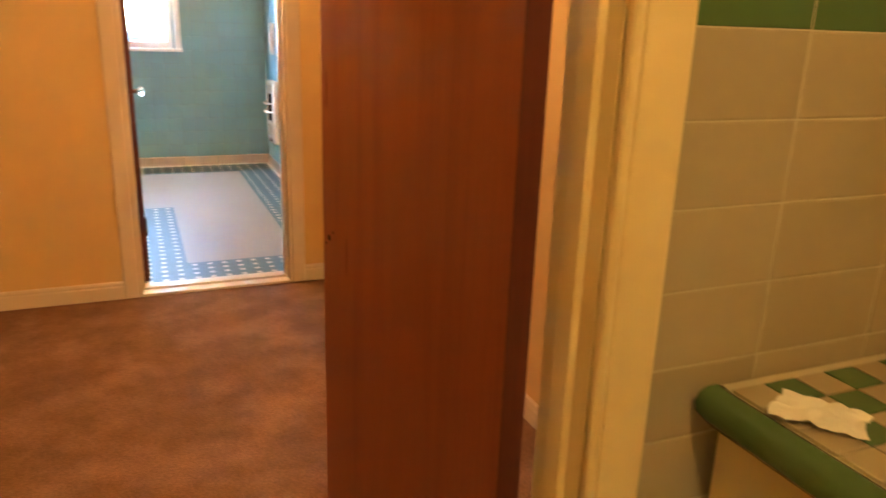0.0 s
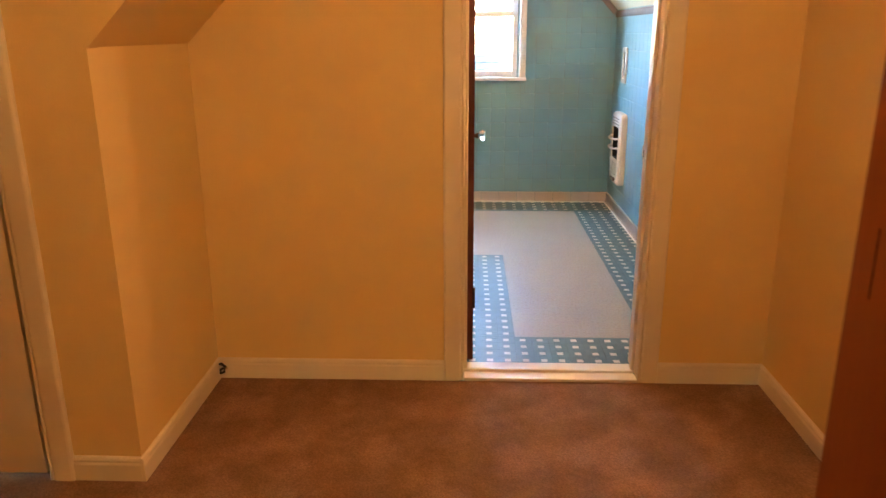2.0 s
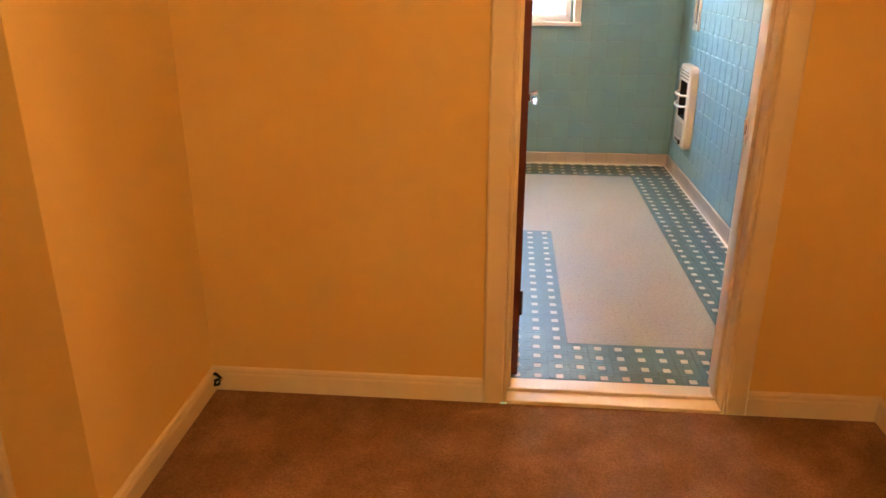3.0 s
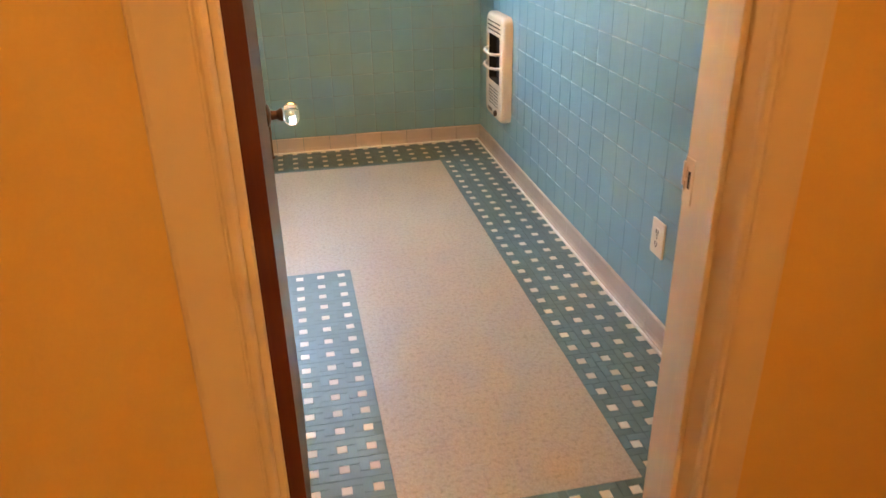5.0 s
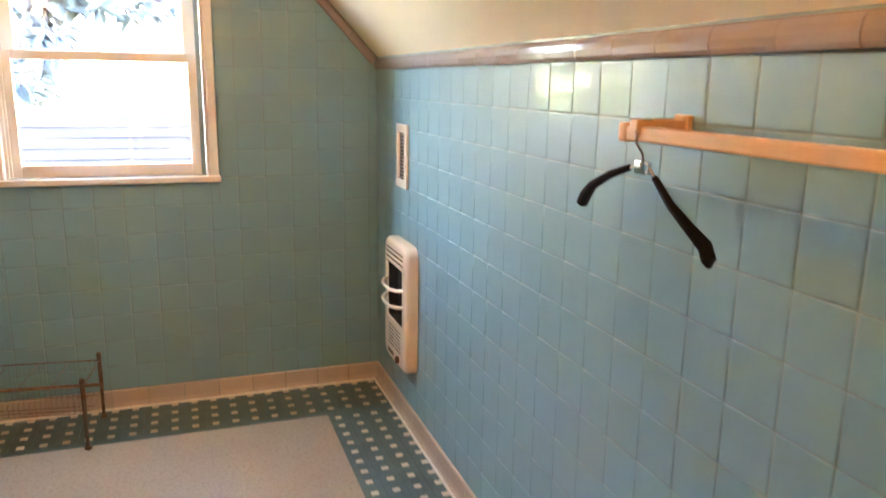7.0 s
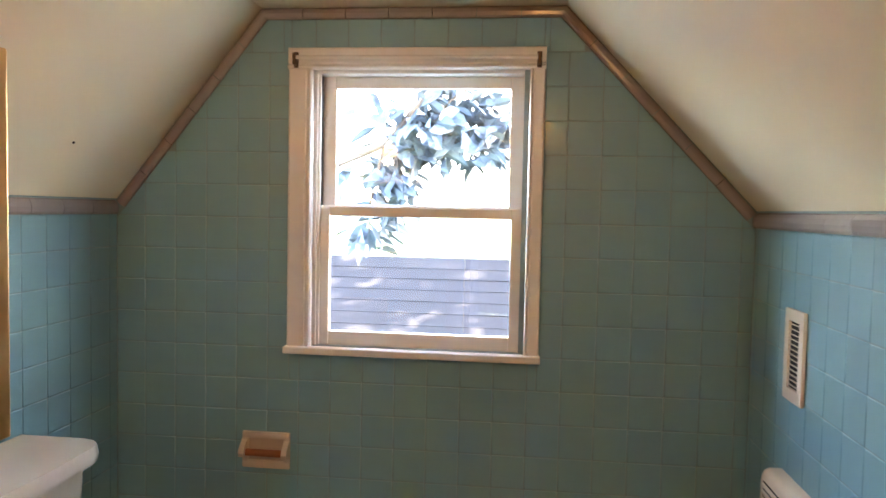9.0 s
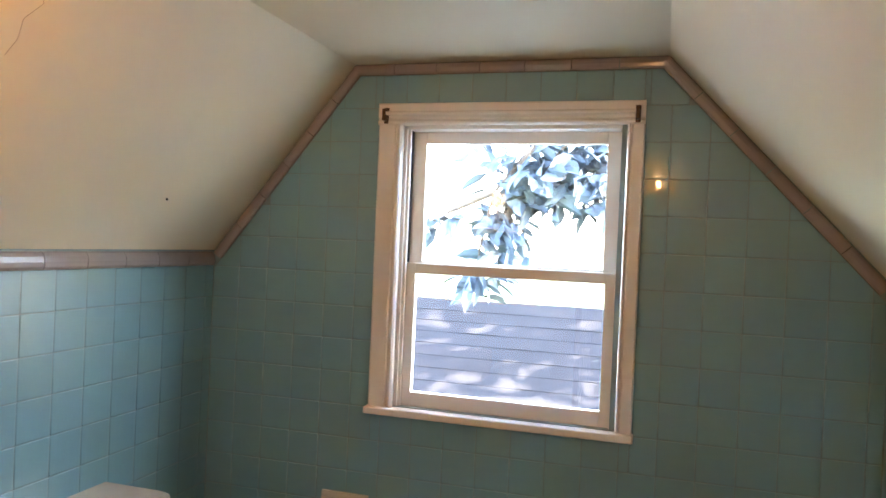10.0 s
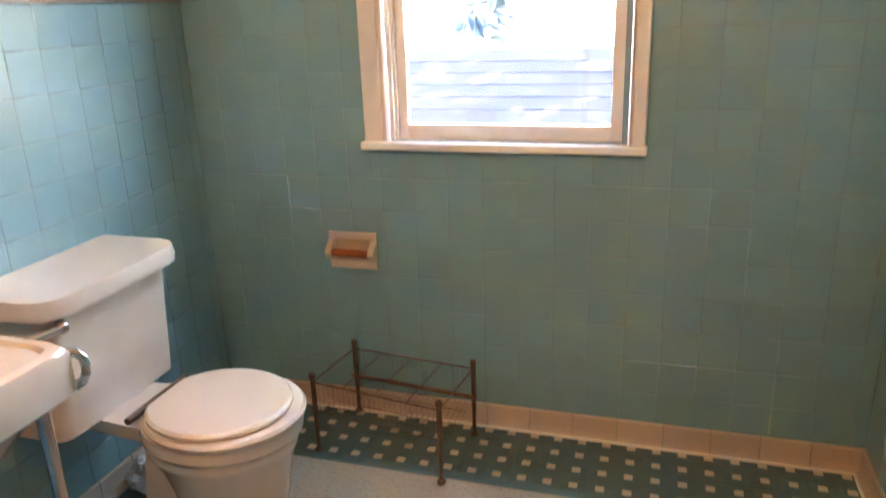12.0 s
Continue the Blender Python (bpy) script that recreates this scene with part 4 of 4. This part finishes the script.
for i in range(25):
    u = i / 24
    tube(wires, [at_rack(u, 0, 0.262), at_rack(u, 0.02, 0.15), at_rack(u, 0.5, 0.120), at_rack(u, 0.98, 0.15), at_rack(u, 1, 0.262)], 0.0006, 4)
for v, z in ((0.02, 0.15), (0.25, 0.135), (0.5, 0.120), (0.75, 0.135), (0.98, 0.15)):
    tube(wires, [at_rack(0, v, z), at_rack(1, v, z)], 0.0012, 4)
tagged(part("wire_basket", wires, M_RUST, rack, "fine sagging wire mesh"), kind="stuff")

# ---------------------------------------------------------------- plastic bag on the floor by the toilet
bag = thing("plastic_bag", (-2.15, 2.665, 0), "crumpled white plastic bag on the floor beside the toilet", "bag")
bb = ball(bmesh.new(), (-2.15, 2.665, 0.055), 0.062, 28, 18, (1.15, 0.85, 0.95))
for v in bb.verts:
    q = v.co * 26
    v.co += (v.co - Vector((-2.15, 2.665, 0.05))).normalized() * (0.016 * noise.noise(q) + 0.008 * noise.noise(q * 2.7))
    v.co.z = max(v.co.z, 0.001)
part("film", bb, M_BAG, bag)

# ---------------------------------------------------------------- crack and nail head in the sloped ceiling
def on_slope(y, s, d):
    """A point of the slope over the toilet, d below its face."""
    n = Vector((FLAT - KNEE, 0, XL - LX)).normalized()
    return Vector((XL + (LX - XL) * s, y, KNEE + (FLAT - KNEE) * s)) + n * d


ck = joined([tube(bmesh.new(), [on_slope(2.055 + 0.012 * math.sin(9 * k), 0.60 + 0.05 * k, 0.0008) for k in range(8)], 0.0007, 4)])
part("crack", ck, M_PLATE, ceiling_bath, "thin crack in the ceiling paint")
part("nail_head", ball(bmesh.new(), on_slope(2.83, 0.245, 0.001), 0.004, 8, 6), M_NEAR_BLACK, ceiling_bath, "dark nail head")

# ---------------------------------------------------------------- lamps
bl = thing("bathroom_lamp", (-0.68, YD1, 2.10), "frosted globe wall lamp above the bathroom door", "wall lamp")
part("base", loft([[(-0.68 + r * math.cos(a), YD1 + d, 2.12 + r * math.sin(a)) for a in [2 * math.pi * k / 16 for k in range(16)]] for d, r in ((0.0005, 0.05), (0.012, 0.05), (0.020, 0.035), (0.035, 0.03))]), M_CHROME, bl, "chrome base", True)
part("globe", ball(bmesh.new(), (-0.68, YD1 + 0.07, 2.135), 0.042, 16, 10), M_BULB, bl, "lit frosted globe", True)
vl = thing("vanity_lamp", (-1.62, SY, 1.875), "small lamp above the medicine cabinet", "wall lamp")
part("base", box(bmesh.new(), -1.67, -1.57, SY + 0.0005, SY + 0.046, 1.835, 1.915, 0.006), M_CHROME, vl, "chrome base")
part("globe", ball(bmesh.new(), (-1.62, SY + 0.085, 1.875), 0.042, 14, 9), M_BULB, vl, "lit frosted globe", True)
hl = thing("hall_lamp", (-0.95, -1.80, 2.35), "frosted globe ceiling lamp in the hall", "ceiling lamp")
part("base", loft([[(-0.95 + r * math.cos(a), -1.80 + r * math.sin(a), 2.3495 - d) for a in [2 * math.pi * k / 16 for k in range(16)]] for d, r in ((0, 0.06), (0.012, 0.06), (0.03, 0.04))]), M_CHROME, hl, "chrome base", True)
part("globe", ball(bmesh.new(), (-0.95, -1.80, 2.27), 0.06, 16, 10), M_BULB, hl, "lit frosted globe", True)
gl = thing("washroom_lamp", (-0.9, -4.1, 2.3), "frosted globe ceiling lamp in the washroom", "ceiling lamp")
part("globe", ball(bmesh.new(), (-0.9, -4.1, 2.238), 0.06, 16, 10), M_BULB, gl, "lit frosted globe", True)

# ---------------------------------------------------------------- washroom counter
counter = thing("washroom_counter", (-0.1, -3.4, 0), "yellow vanity cabinet under a green and tan tiled counter", "cabinet")
part("body", box(bmesh.new(), -0.43, 0.34, -3.95, -2.96, -0.012, 0.785, 0.006), M_CABINET, counter)
part("worktop", boxes((-0.455, 0.345, -3.98, -2.956, 0.786, 0.834)), M_OLD_GROUT, counter)
part("edge_trim", tube(bmesh.new(), [(-0.455, -3.98, 0.816), (-0.455, -2.985, 0.816), (-0.450, -2.962, 0.816)], 0.026, 12), M_GREEN, counter, "glossy green rounded edge tile", True)
for i in range(7):
    for k in range(9):
        green = i % 2 == 1 and k % 2 == 0 or i % 4 == 2 and k % 4 == 1
        u0, v0 = -0.435 + 0.055 * i, -3.005 - 0.055 * k
        me = piece_mesh("tile_green" if green else "tile_tan", [(-0.0262, -0.0262), (0.0262, -0.0262), (0.0262, 0.0262), (-0.0262, 0.0262)], 0.006, 0.0015, M_GREEN if green else M_OLD_TILE)
        ob = new("counter_tile", me)
        ob.parent = counter
        ob.location = Vector((u0 + 0.0275, v0, 0.8395)) - ORIGIN[counter]
cloth = thing("crumpled_cloth", (-0.39, -3.075, 0.84), "crumpled white cloth lying on the tiled counter", "cloth")
cb = bmesh.new()
bmesh.ops.create_grid(cb, x_segments=22, y_segments=16, size=0.5, matrix=Matrix.LocRotScale((-0.385, -3.075, 0.85), Euler((0, 0, -1.0)), (0.105, 0.075, 1)))
for v in cb.verts:
    h = noise.noise(Vector((v.co.x * 38, v.co.y * 38, 3.0)))
    v.co += Vector((0.010 * noise.noise(v.co * 30), 0.010 * noise.noise(v.co * 30 + Vector((5, 1, 2))), 0.012 * abs(h) - 0.006))
    v.co.z = max(v.co.z, 0.8408)
cbm = part("cloth", cb, M_CLOTH, cloth, "", True)

# ---------------------------------------------------------------- outside
g = bmesh.new()
bmesh.ops.create_grid(g, x_segments=2, y_segments=2, size=600, matrix=Matrix.Translation((0, 0, -3.2)))
setting("ground", g, M_GRASS, "lawn reaching to the horizon", "ground")

house = thing("neighbour_house", (-1.5, 8.9, -3.2), "neighbouring house with a grey shingled roof", "house")
RY, RZ, RS = 7.5, 1.06, math.tan(radians(33))
part("wall", joined([boxes((-9, 6, 4.9, 5.0, -3.2, -0.75), (-9, 6, 10.0, 10.1, -3.2, -0.75)), prism([(4.9, -0.75), (10.1, -0.75), (7.5, RZ - 0.12)], "x", -9, -8.9), prism([(4.9, -0.75), (10.1, -0.75), (7.5, RZ - 0.12)], "x", 5.9, 6),
                     boxes((-9, -8.9, 4.9, 10.1, -3.2, -0.75), (5.9, 6, 4.9, 10.1, -3.2, -0.75))]), M_SIDING, house, "pale sided wall")
roof = part("roof", joined([prism([(4.6, RZ - RS * 2.9 - 0.07), (7.5, RZ - 0.07), (7.5, RZ - 0.01), (4.6, RZ - RS * 2.9 - 0.01)], "x", -9.2, 6.2), prism([(7.5, RZ - 0.07), (10.4, RZ - RS * 2.9 - 0.07), (10.4, RZ - RS * 2.9), (7.5, RZ - 0.01)], "x", -9.2, 6.2)]), M_SHINGLE, house)
sv, sf = [], []
slope = Vector((0, -math.cos(radians(33)), -math.sin(radians(33))))
nrm = Vector((0, -math.sin(radians(33)), math.cos(radians(33))))
for c in range(20):
    x = -9.2 + (0.15 if c % 2 else 0)
    while x < 6.2:
        w = 0.30
        top = Vector((0, RY, RZ)) + slope * (0.155 * c - 0.02)
        low = Vector((0, RY, RZ)) + slope * (0.155 * (c + 1))
        lift = 0.0025 + random.uniform(0, 0.004)
        i = len(sv)
        for p, h in ((top, 0.0), (low, lift), (low, 0.0)):
            for xx in (x + 0.0012, x + w - 0.0012):
                q = p + nrm * h
                sv.append((xx, q.y, q.z))
        sf += [(i, i + 1, i + 3, i + 2), (i + 2, i + 3, i + 5, i + 4)]
        x += w
me = bpy.data.meshes.new("shingles")
me.from_pydata([Vector(p) - ORIGIN[house] for p in sv], [], sf)
me.materials.append(M_SHINGLE)
sh = new("shingles", me)
sh.parent = house
tagged(sh, "courses of grey shingles", kind="stuff")

tree = thing("magnolia_tree", (1.6, 6.0, -3.2), "magnolia tree with broad leaves hanging before the window", "tree")
part("trunk", tube(bmesh.new(), [(1.6, 6.0, -3.2), (1.5, 5.9, -1.0), (1.2, 5.9, 1.5), (0.8, 5.9, 3.2), (0.4, 5.9, 4.6)], 0.1, 10, [0.20, 0.16, 0.13, 0.09, 0.04]), M_BARK, tree, "", True)
BOUGHS = (((0.9, 5.9, 2.9), (0.0, 5.8, 3.0), (-0.8, 5.75, 2.6), (-1.3, 5.75, 2.25), (-1.55, 5.8, 1.95)), ((-0.8, 5.75, 2.6), (-1.4, 5.7, 2.35), (-1.75, 5.75, 1.95), (-1.85, 5.8, 1.55), (-1.86, 5.8, 1.28)),
         ((0.0, 5.8, 3.0), (-0.6, 5.95, 2.5), (-0.95, 6.0, 2.15), (-1.1, 6.0, 1.95)), ((0.7, 5.9, 3.4), (-0.6, 6.1, 4.0), (-1.8, 6.2, 3.9)), ((0.9, 5.9, 2.9), (2.0, 6.4, 3.4), (3.2, 6.7, 3.8), (4.2, 6.9, 4.2)), ((-1.75, 5.75, 1.95), (-2.1, 5.8, 1.8), (-2.25, 5.85, 1.72)))
for pts in BOUGHS:
    k = len(pts)
    part("limb", tube(bmesh.new(), pts, 0.03, 7, [0.022 * (1 - i / k) ** 1.5 + 0.0025 for i in range(k)]), M_BARK, tree, "", True)
rl = random.Random(5)
# Clumps from x = 2.0 up are unseen, added to dapple the roof with shade.
CLUMPS = ((-1.58, 5.8, 2.10, 0.24, 60), (-1.25, 5.85, 2.08, 0.22, 46), (-1.05, 5.95, 2.20, 0.18, 30), (-1.30, 5.8, 2.35, 0.30, 50), (-1.0, 5.9, 1.92, 0.12, 13), (-1.72, 5.78, 1.80, 0.18, 36), (-1.62, 5.8, 1.62, 0.15, 24),
          (-1.85, 5.8, 1.36, 0.13, 19), (-2.15, 5.82, 1.78, 0.13, 11), (-1.9, 5.75, 2.25, 0.13, 9), (-1.78, 5.8, 1.50, 0.11, 12), (-1.15, 5.75, 2.02, 0.22, 45), (-1.45, 5.72, 2.0, 0.20, 40), (-0.98, 5.85, 2.05, 0.16, 24), (-0.5, 5.9, 2.9, 0.6, 90), (-1.0, 6.0, 3.6, 0.6, 70), (-0.2, 6.0, 4.2, 0.9, 120), (2.0, 6.9, 3.0, 1.0, 170), (3.0, 6.6, 3.8, 1.2, 200), (3.9, 6.4, 3.2, 1.2, 170), (3.2, 7.6, 3.4, 1.1, 160), (2.2, 5.8, 4.4, 1.2, 180), (4.4, 7.0, 4.4, 1.3, 180))


def crown(parent, clumps, rl, big_of, material, label):
    """Broad leaves, each a folded blade, strewn through clumps."""
    lv, lf = [], []
    for cx, cy, cz, r, n in clumps:
        for _ in range(n):
            while True:
                q = Vector((rl.uniform(-1, 1), rl.uniform(-1, 1), rl.uniform(-1, 1)))
                if q.length <= 1:
                    break
            base = Vector((cx, cy, cz)) + Vector((q.x * r, q.y * r * 0.6, q.z * r))
            big = big_of(cx)
            L, Wd = rl.uniform(0.10, 0.19) * big, rl.uniform(0.022, 0.036) * big
            rot = Euler((rl.gauss(-0.7, 0.6), rl.gauss(0, 0.6), rl.uniform(0, 6.283))).to_matrix()
            i = len(lv)
            for px, py, pz in ((0, 0, 0), (-Wd, L * 0.35, 0.012), (0, L * 0.40, -0.004), (Wd, L * 0.35, 0.012), (-Wd * 0.8, L * 0.7, 0.006), (0, L * 0.72, -0.010), (Wd * 0.8, L * 0.7, 0.006), (0, L, -0.028)):
                p = base + rot @ Vector((px, py, pz))
                lv.append(p - ORIGIN[parent])
            lf += [(i, i + 2, i + 1), (i, i + 3, i + 2), (i + 1, i + 2, i + 5, i + 4), (i + 2, i + 3, i + 6, i + 5), (i + 4, i + 5, i + 7), (i + 5, i + 6, i + 7)]
    me = bpy.data.meshes.new("crown")
    me.from_pydata(lv, [], lf)
    me.materials.append(material)
    ob = new("crown", me)
    ob.parent = parent
    return tagged(ob, label, kind="stuff")


crown(tree, CLUMPS, rl, lambda x: 1.7 if x > 1.5 else 1.45, M_LEAF, "broad drooping leaves")


def garden_tree(x, y, height, seed, spread=1.35, count=9):
    """A sunlit yard tree with a loose crown of clumps on forked limbs."""
    rt = random.Random(seed)
    t = thing("garden_tree", (x, y, -3.2), "sunlit yellow-green garden tree beside the neighbouring roof", "tree", "garden trees")
    part("trunk", tube(bmesh.new(), [(x, y, -3.2), (x + 0.1, y, -1.0), (x - 0.05, y, 0.8), (x, y, height - 0.8)], 0.1, 9, [0.24, 0.18, 0.13, 0.04]), M_BARK, t, "", True)
    clumps = []
    for k in range(count):
        a, d, h = 2.4 * k + rt.uniform(-0.3, 0.3), rt.uniform(0.45 * spread, spread), rt.uniform(0.2, 1.0) * height
        tip = (x + d * math.cos(a), y + d * math.sin(a), h)
        part("limb", tube(bmesh.new(), [(x, y, h - 0.9), ((x + tip[0]) / 2, (y + tip[1]) / 2, h - 0.35), tip], 0.03, 6, [0.06, 0.04, 0.012]), M_BARK, t, "", True)
        clumps.append((*tip, rt.uniform(0.55, 0.9), 190))
    crown(t, clumps, rt, lambda _: 1.6, M_LEAF_SUN, "loose yellow-green leaves")


for x, y, height, seed in ((-6.9, 13.0, 3.6, 3), (-8.8, 13.6, 3.2, 8)):
    garden_tree(x, y, height, seed)

# ---------------------------------------------------------------- floor pattern
bp = boxes((-0.93, -0.317, 0.41, 2.947, -0.0029, 0.0), (-1.93, -0.93, 1.732, 2.947, -0.0029, 0.0))
part("beige_field", bp, M_BEIGE, floor_bath, "worn beige linoleum field")
DOT = 0.028
PV, PF, DOTS = [], [], []


def slab(x0, x1, y0, y1, g=0.0005):
    if x1 - x0 < 0.003 or y1 - y0 < 0.003:
        return
    i = len(PV)
    PV.extend([(x0 + g, y0 + g, 0), (x1 - g, y0 + g, 0), (x1 - g, y1 - g, 0), (x0 + g, y1 - g, 0), (x0 + g, y0 + g, -0.0028), (x1 - g, y0 + g, -0.0028), (x1 - g, y1 - g, -0.0028), (x0 + g, y1 - g, -0.0028)])
    PF.extend([(i, i + 1, i + 2, i + 3), (i, i + 4, i + 5, i + 1), (i + 1, i + 5, i + 6, i + 2), (i + 2, i + 6, i + 7, i + 3), (i + 3, i + 7, i + 4, i)])


def border(x0, x1, y0, y1, near):
    nx, ny = max(1, round((x1 - x0) / 0.079)), max(1, round((y1 - y0) / 0.0785))
    px, py, h = (x1 - x0) / nx, (y1 - y0) / ny, DOT / 2
    for i in range(nx):
        for k in range(ny):
            cx, cy = x0 + px * (i + 0.5), y0 + py * (k + 0.5)
            a0, a1, b0, b1 = x0 + px * i, x0 + px * (i + 1), y0 + py * k, y0 + py * (k + 1)
            slab(a0, cx + h, b0, cy - h)
            slab(cx + h, a1, b0, cy + h)
            slab(cx - h, a1, cy + h, b1)
            slab(a0, cx - h, cy - h, b1)
            DOTS.append((cx, cy, near))


border(-0.317, 0.0, 0.41, 2.947, True)
border(SX, 0.0, 0.118, 0.41, True)
border(SX, -0.93, 0.41, 1.732, True)
border(-0.90275, -0.00625, 2.969, 3.297, False)
border(-1.96225, -0.90275, 2.969, 3.297, False)
border(XL, -1.96225, 2.969, 3.297, False)
border(XL, -1.93, 1.732, 2.947, False)
slab(-0.00625, 0.0, 2.969, YW)
for i in range(14):
    slab(XL + i * -XL / 14, XL + (i + 1) * -XL / 14, 2.947, 2.969)
border(XL, SX, SY, 1.732, False)
me = bpy.data.meshes.new("teal_pieces")
me.from_pydata(PV, [], PF)
me.materials.append(M_TEAL)
tp_ob = new("teal_pieces", me)
tp_ob.parent = floor_bath
tagged(tp_ob, "teal linoleum pieces laid in pinwheels", kind="stuff")
me = piece_mesh("floor_square", [(-DOT / 2 + 0.0005, -DOT / 2 + 0.0005), (DOT / 2 - 0.0005, -DOT / 2 + 0.0005), (DOT / 2 - 0.0005, DOT / 2 - 0.0005), (-DOT / 2 + 0.0005, DOT / 2 - 0.0005)], 0.0027, 0.0004, M_DOT)
rest = bmesh.new()
for cx, cy, near in DOTS:
    if near:
        ob = new("floor_square", me)
        ob.parent = floor_bath
        ob.location = (cx + random.uniform(-0.0006, 0.0006), cy + random.uniform(-0.0006, 0.0006), 0.0001)
        ob.rotation_euler = (0, 0, radians(random.gauss(0, 0.7)))
    else:
        box(rest, cx - DOT / 2 + 0.0005, cx + DOT / 2 - 0.0005, cy - DOT / 2 + 0.0005, cy + DOT / 2 - 0.0005, -0.0026, 0.0001)
tagged(part("floor_squares", rest, M_DOT, floor_bath, "ivory squares of the far border"), kind="stuff")

# ---------------------------------------------------------------- cove base, caulk, cap and wall tiles
COVE = [(-0.004, 0.0), (0.020, 0.0), (0.020, 0.004), (0.012, 0.012), (0.0085, 0.026), (0.0075, 0.078), (0.004, 0.083), (-0.004, 0.084)]
strip_pieces(wall_right, "cove_tile", M_COVE, (0, YD1, 0), (0, 1, 0), (-1, 0, 0), (0, 0, 1), COVE, YW - YD1, 0.152)
strip_pieces(wall_window, "cove_tile", M_COVE, (XL, YW, 0), (1, 0, 0), (0, -1, 0), (0, 0, 1), COVE, -XL, 0.152)
strip_pieces(wall_left, "cove_tile", M_COVE, (XL, SY, 0), (0, 1, 0), (1, 0, 0), (0, 0, 1), COVE, YW - SY, 0.152)
strip_pieces(wall_partition, "cove_tile", M_COVE, (SX, YD1, 0), (0, 1, 0), (1, 0, 0), (0, 0, 1), COVE, SY - YD1, 0.152)
strip_pieces(wall_partition, "cove_tile", M_COVE, (XL, SY, 0), (1, 0, 0), (0, 1, 0), (0, 0, 1), COVE, SX - XL, 0.152)
setting("trim_caulk", joined([tube(bmesh.new(), [(-0.0235, YD1, 0.003), (-0.0235, 3.27, 0.003)], 0.0055, 8), tube(bmesh.new(), [(-0.0235, 3.2705, 0.003), (XL + 0.023, 3.2705, 0.003)], 0.0055, 8)]),
        M_CAULK, "white caulk line along the cove tiles", "trim", True)
CAP = [(-0.006, 0.0), (0.011, 0.0), (0.0155, 0.008), (0.017, 0.022), (0.0145, 0.036), (0.008, 0.046), (0.0, 0.050), (-0.006, 0.050)]
strip_pieces(wall_right, "cap_tile", M_CAP, (0, YD1, 1.474), (0, 1, 0), (-1, 0, 0), (0, 0, 1), CAP, YW - 0.017 - YD1, 0.152)
strip_pieces(wall_left, "cap_tile", M_CAP, (XL, SY, 1.474), (0, 1, 0), (1, 0, 0), (0, 0, 1), CAP, YW - 0.017 - SY, 0.152)
CAPS = [(a, b * 0.8) for a, b in CAP]
for x0, z0, x1, z1 in ((0.0, KNEE, RX, FLAT), (RX, FLAT, LX, FLAT), (LX, FLAT, XL, KNEE)):
    d = Vector((x1 - x0, 0, z1 - z0))
    up = Vector((0, -1, 0)).cross(d.normalized())
    if up.z < 0:
        up = -up
    strip_pieces(wall_window, "cap_tile", M_CAP, Vector((x0, YW, z0)) - up * 0.040, d, (0, -1, 0), up, CAPS, d.length, 0.152)
ROWS = [0.0845] + [0.075 + P * j for j in range(1, 19)]
LOW = ROWS[:13]
k0 = math.floor((YD1 - 0.812) / P)
cols_r = [-(0.812 + P * k) for k in range(k0, k0 + 30)][::-1]
tile_face(wall_right, "wall_tile", M_TILE, (0, 0, 0), (0, -1, 0), (0, 0, 1), cols_r, LOW, [(-YW, 0), (-YD1, 0), (-YD1, 1.474), (-YW, 1.474)])
cols_w = [-0.626 + P * k for k in range(-15, 7)]
cols_top = [-0.692 + P * k for k in range(-14, 7)]
zr, zl = 1.466, 1.461
tile_face(wall_window, "wall_tile", M_TILE, (0, YW, 0), (1, 0, 0), (0, 0, 1), lambda v: cols_top if v > 2.05 else cols_w, ROWS,
          [(XL, 0), (XR, 0), (XR, zr), (-0.658, 2.170), (-1.685, 2.170), (XL, zl)], hole=(-1.595, -0.710, 0.998, 2.066))
cols_l = [SY + P * k for k in range(0, 18)]
tile_face(wall_left, "wall_tile", M_TILE, (XL, 0, 0), (0, 1, 0), (0, 0, 1), cols_l, LOW, [(SY, 0), (YW, 0), (YW, 1.474), (SY, 1.474)])
cols_p = [SY - 0.010 - P * k for k in range(0, 13)][::-1]
tile_face(wall_partition, "wall_tile", M_TILE, (SX, 0, 0), (0, 1, 0), (0, 0, 1), cols_p, ROWS, [(YD1, 0), (SY - 0.010, 0), (SY - 0.010, 2.2), (YD1, 2.2)])
cols_e = [-(SX - 0.010) + P * k for k in range(0, 10)]
tile_face(wall_partition, "wall_tile", M_TILE, (0, SY, 0), (-1, 0, 0), (0, 0, 1), cols_e, LOW, [(-(SX - 0.010), 0), (-XL, 0), (-XL, 1.474), (-(SX - 0.010), 1.474)])
NOSE = [(-0.004, -0.004), (0.0095, -0.004), (0.010, 0.000), (0.0088, 0.005), (0.0050, 0.0088), (0.000, 0.010), (-0.004, 0.0095)]
strip_pieces(wall_partition, "corner_tile", M_TILE, (SX - 0.010, SY - 0.010, 0.0845), (0, 0, 1), (1, 0, 0), (0, 1, 0), NOSE, 2.115, P)
# washroom wall: tan tiles under a green band
rows_g = [0.649 + 0.108 * k for k in range(0, 9)]
tile_face(wall_washroom, "washroom_tile", M_OLD_TILE, (0, -2.9455, 0), (1, 0, 0), (0, 0, 1), [-0.58 + 0.216 * k for k in range(0, 6)], rows_g,
          [(-0.556, 0.0), (0.345, 0.0), (0.345, 1.51), (-0.556, 1.51)], pick=lambda v: M_GREEN if v > 1.28 else M_OLD_TILE)
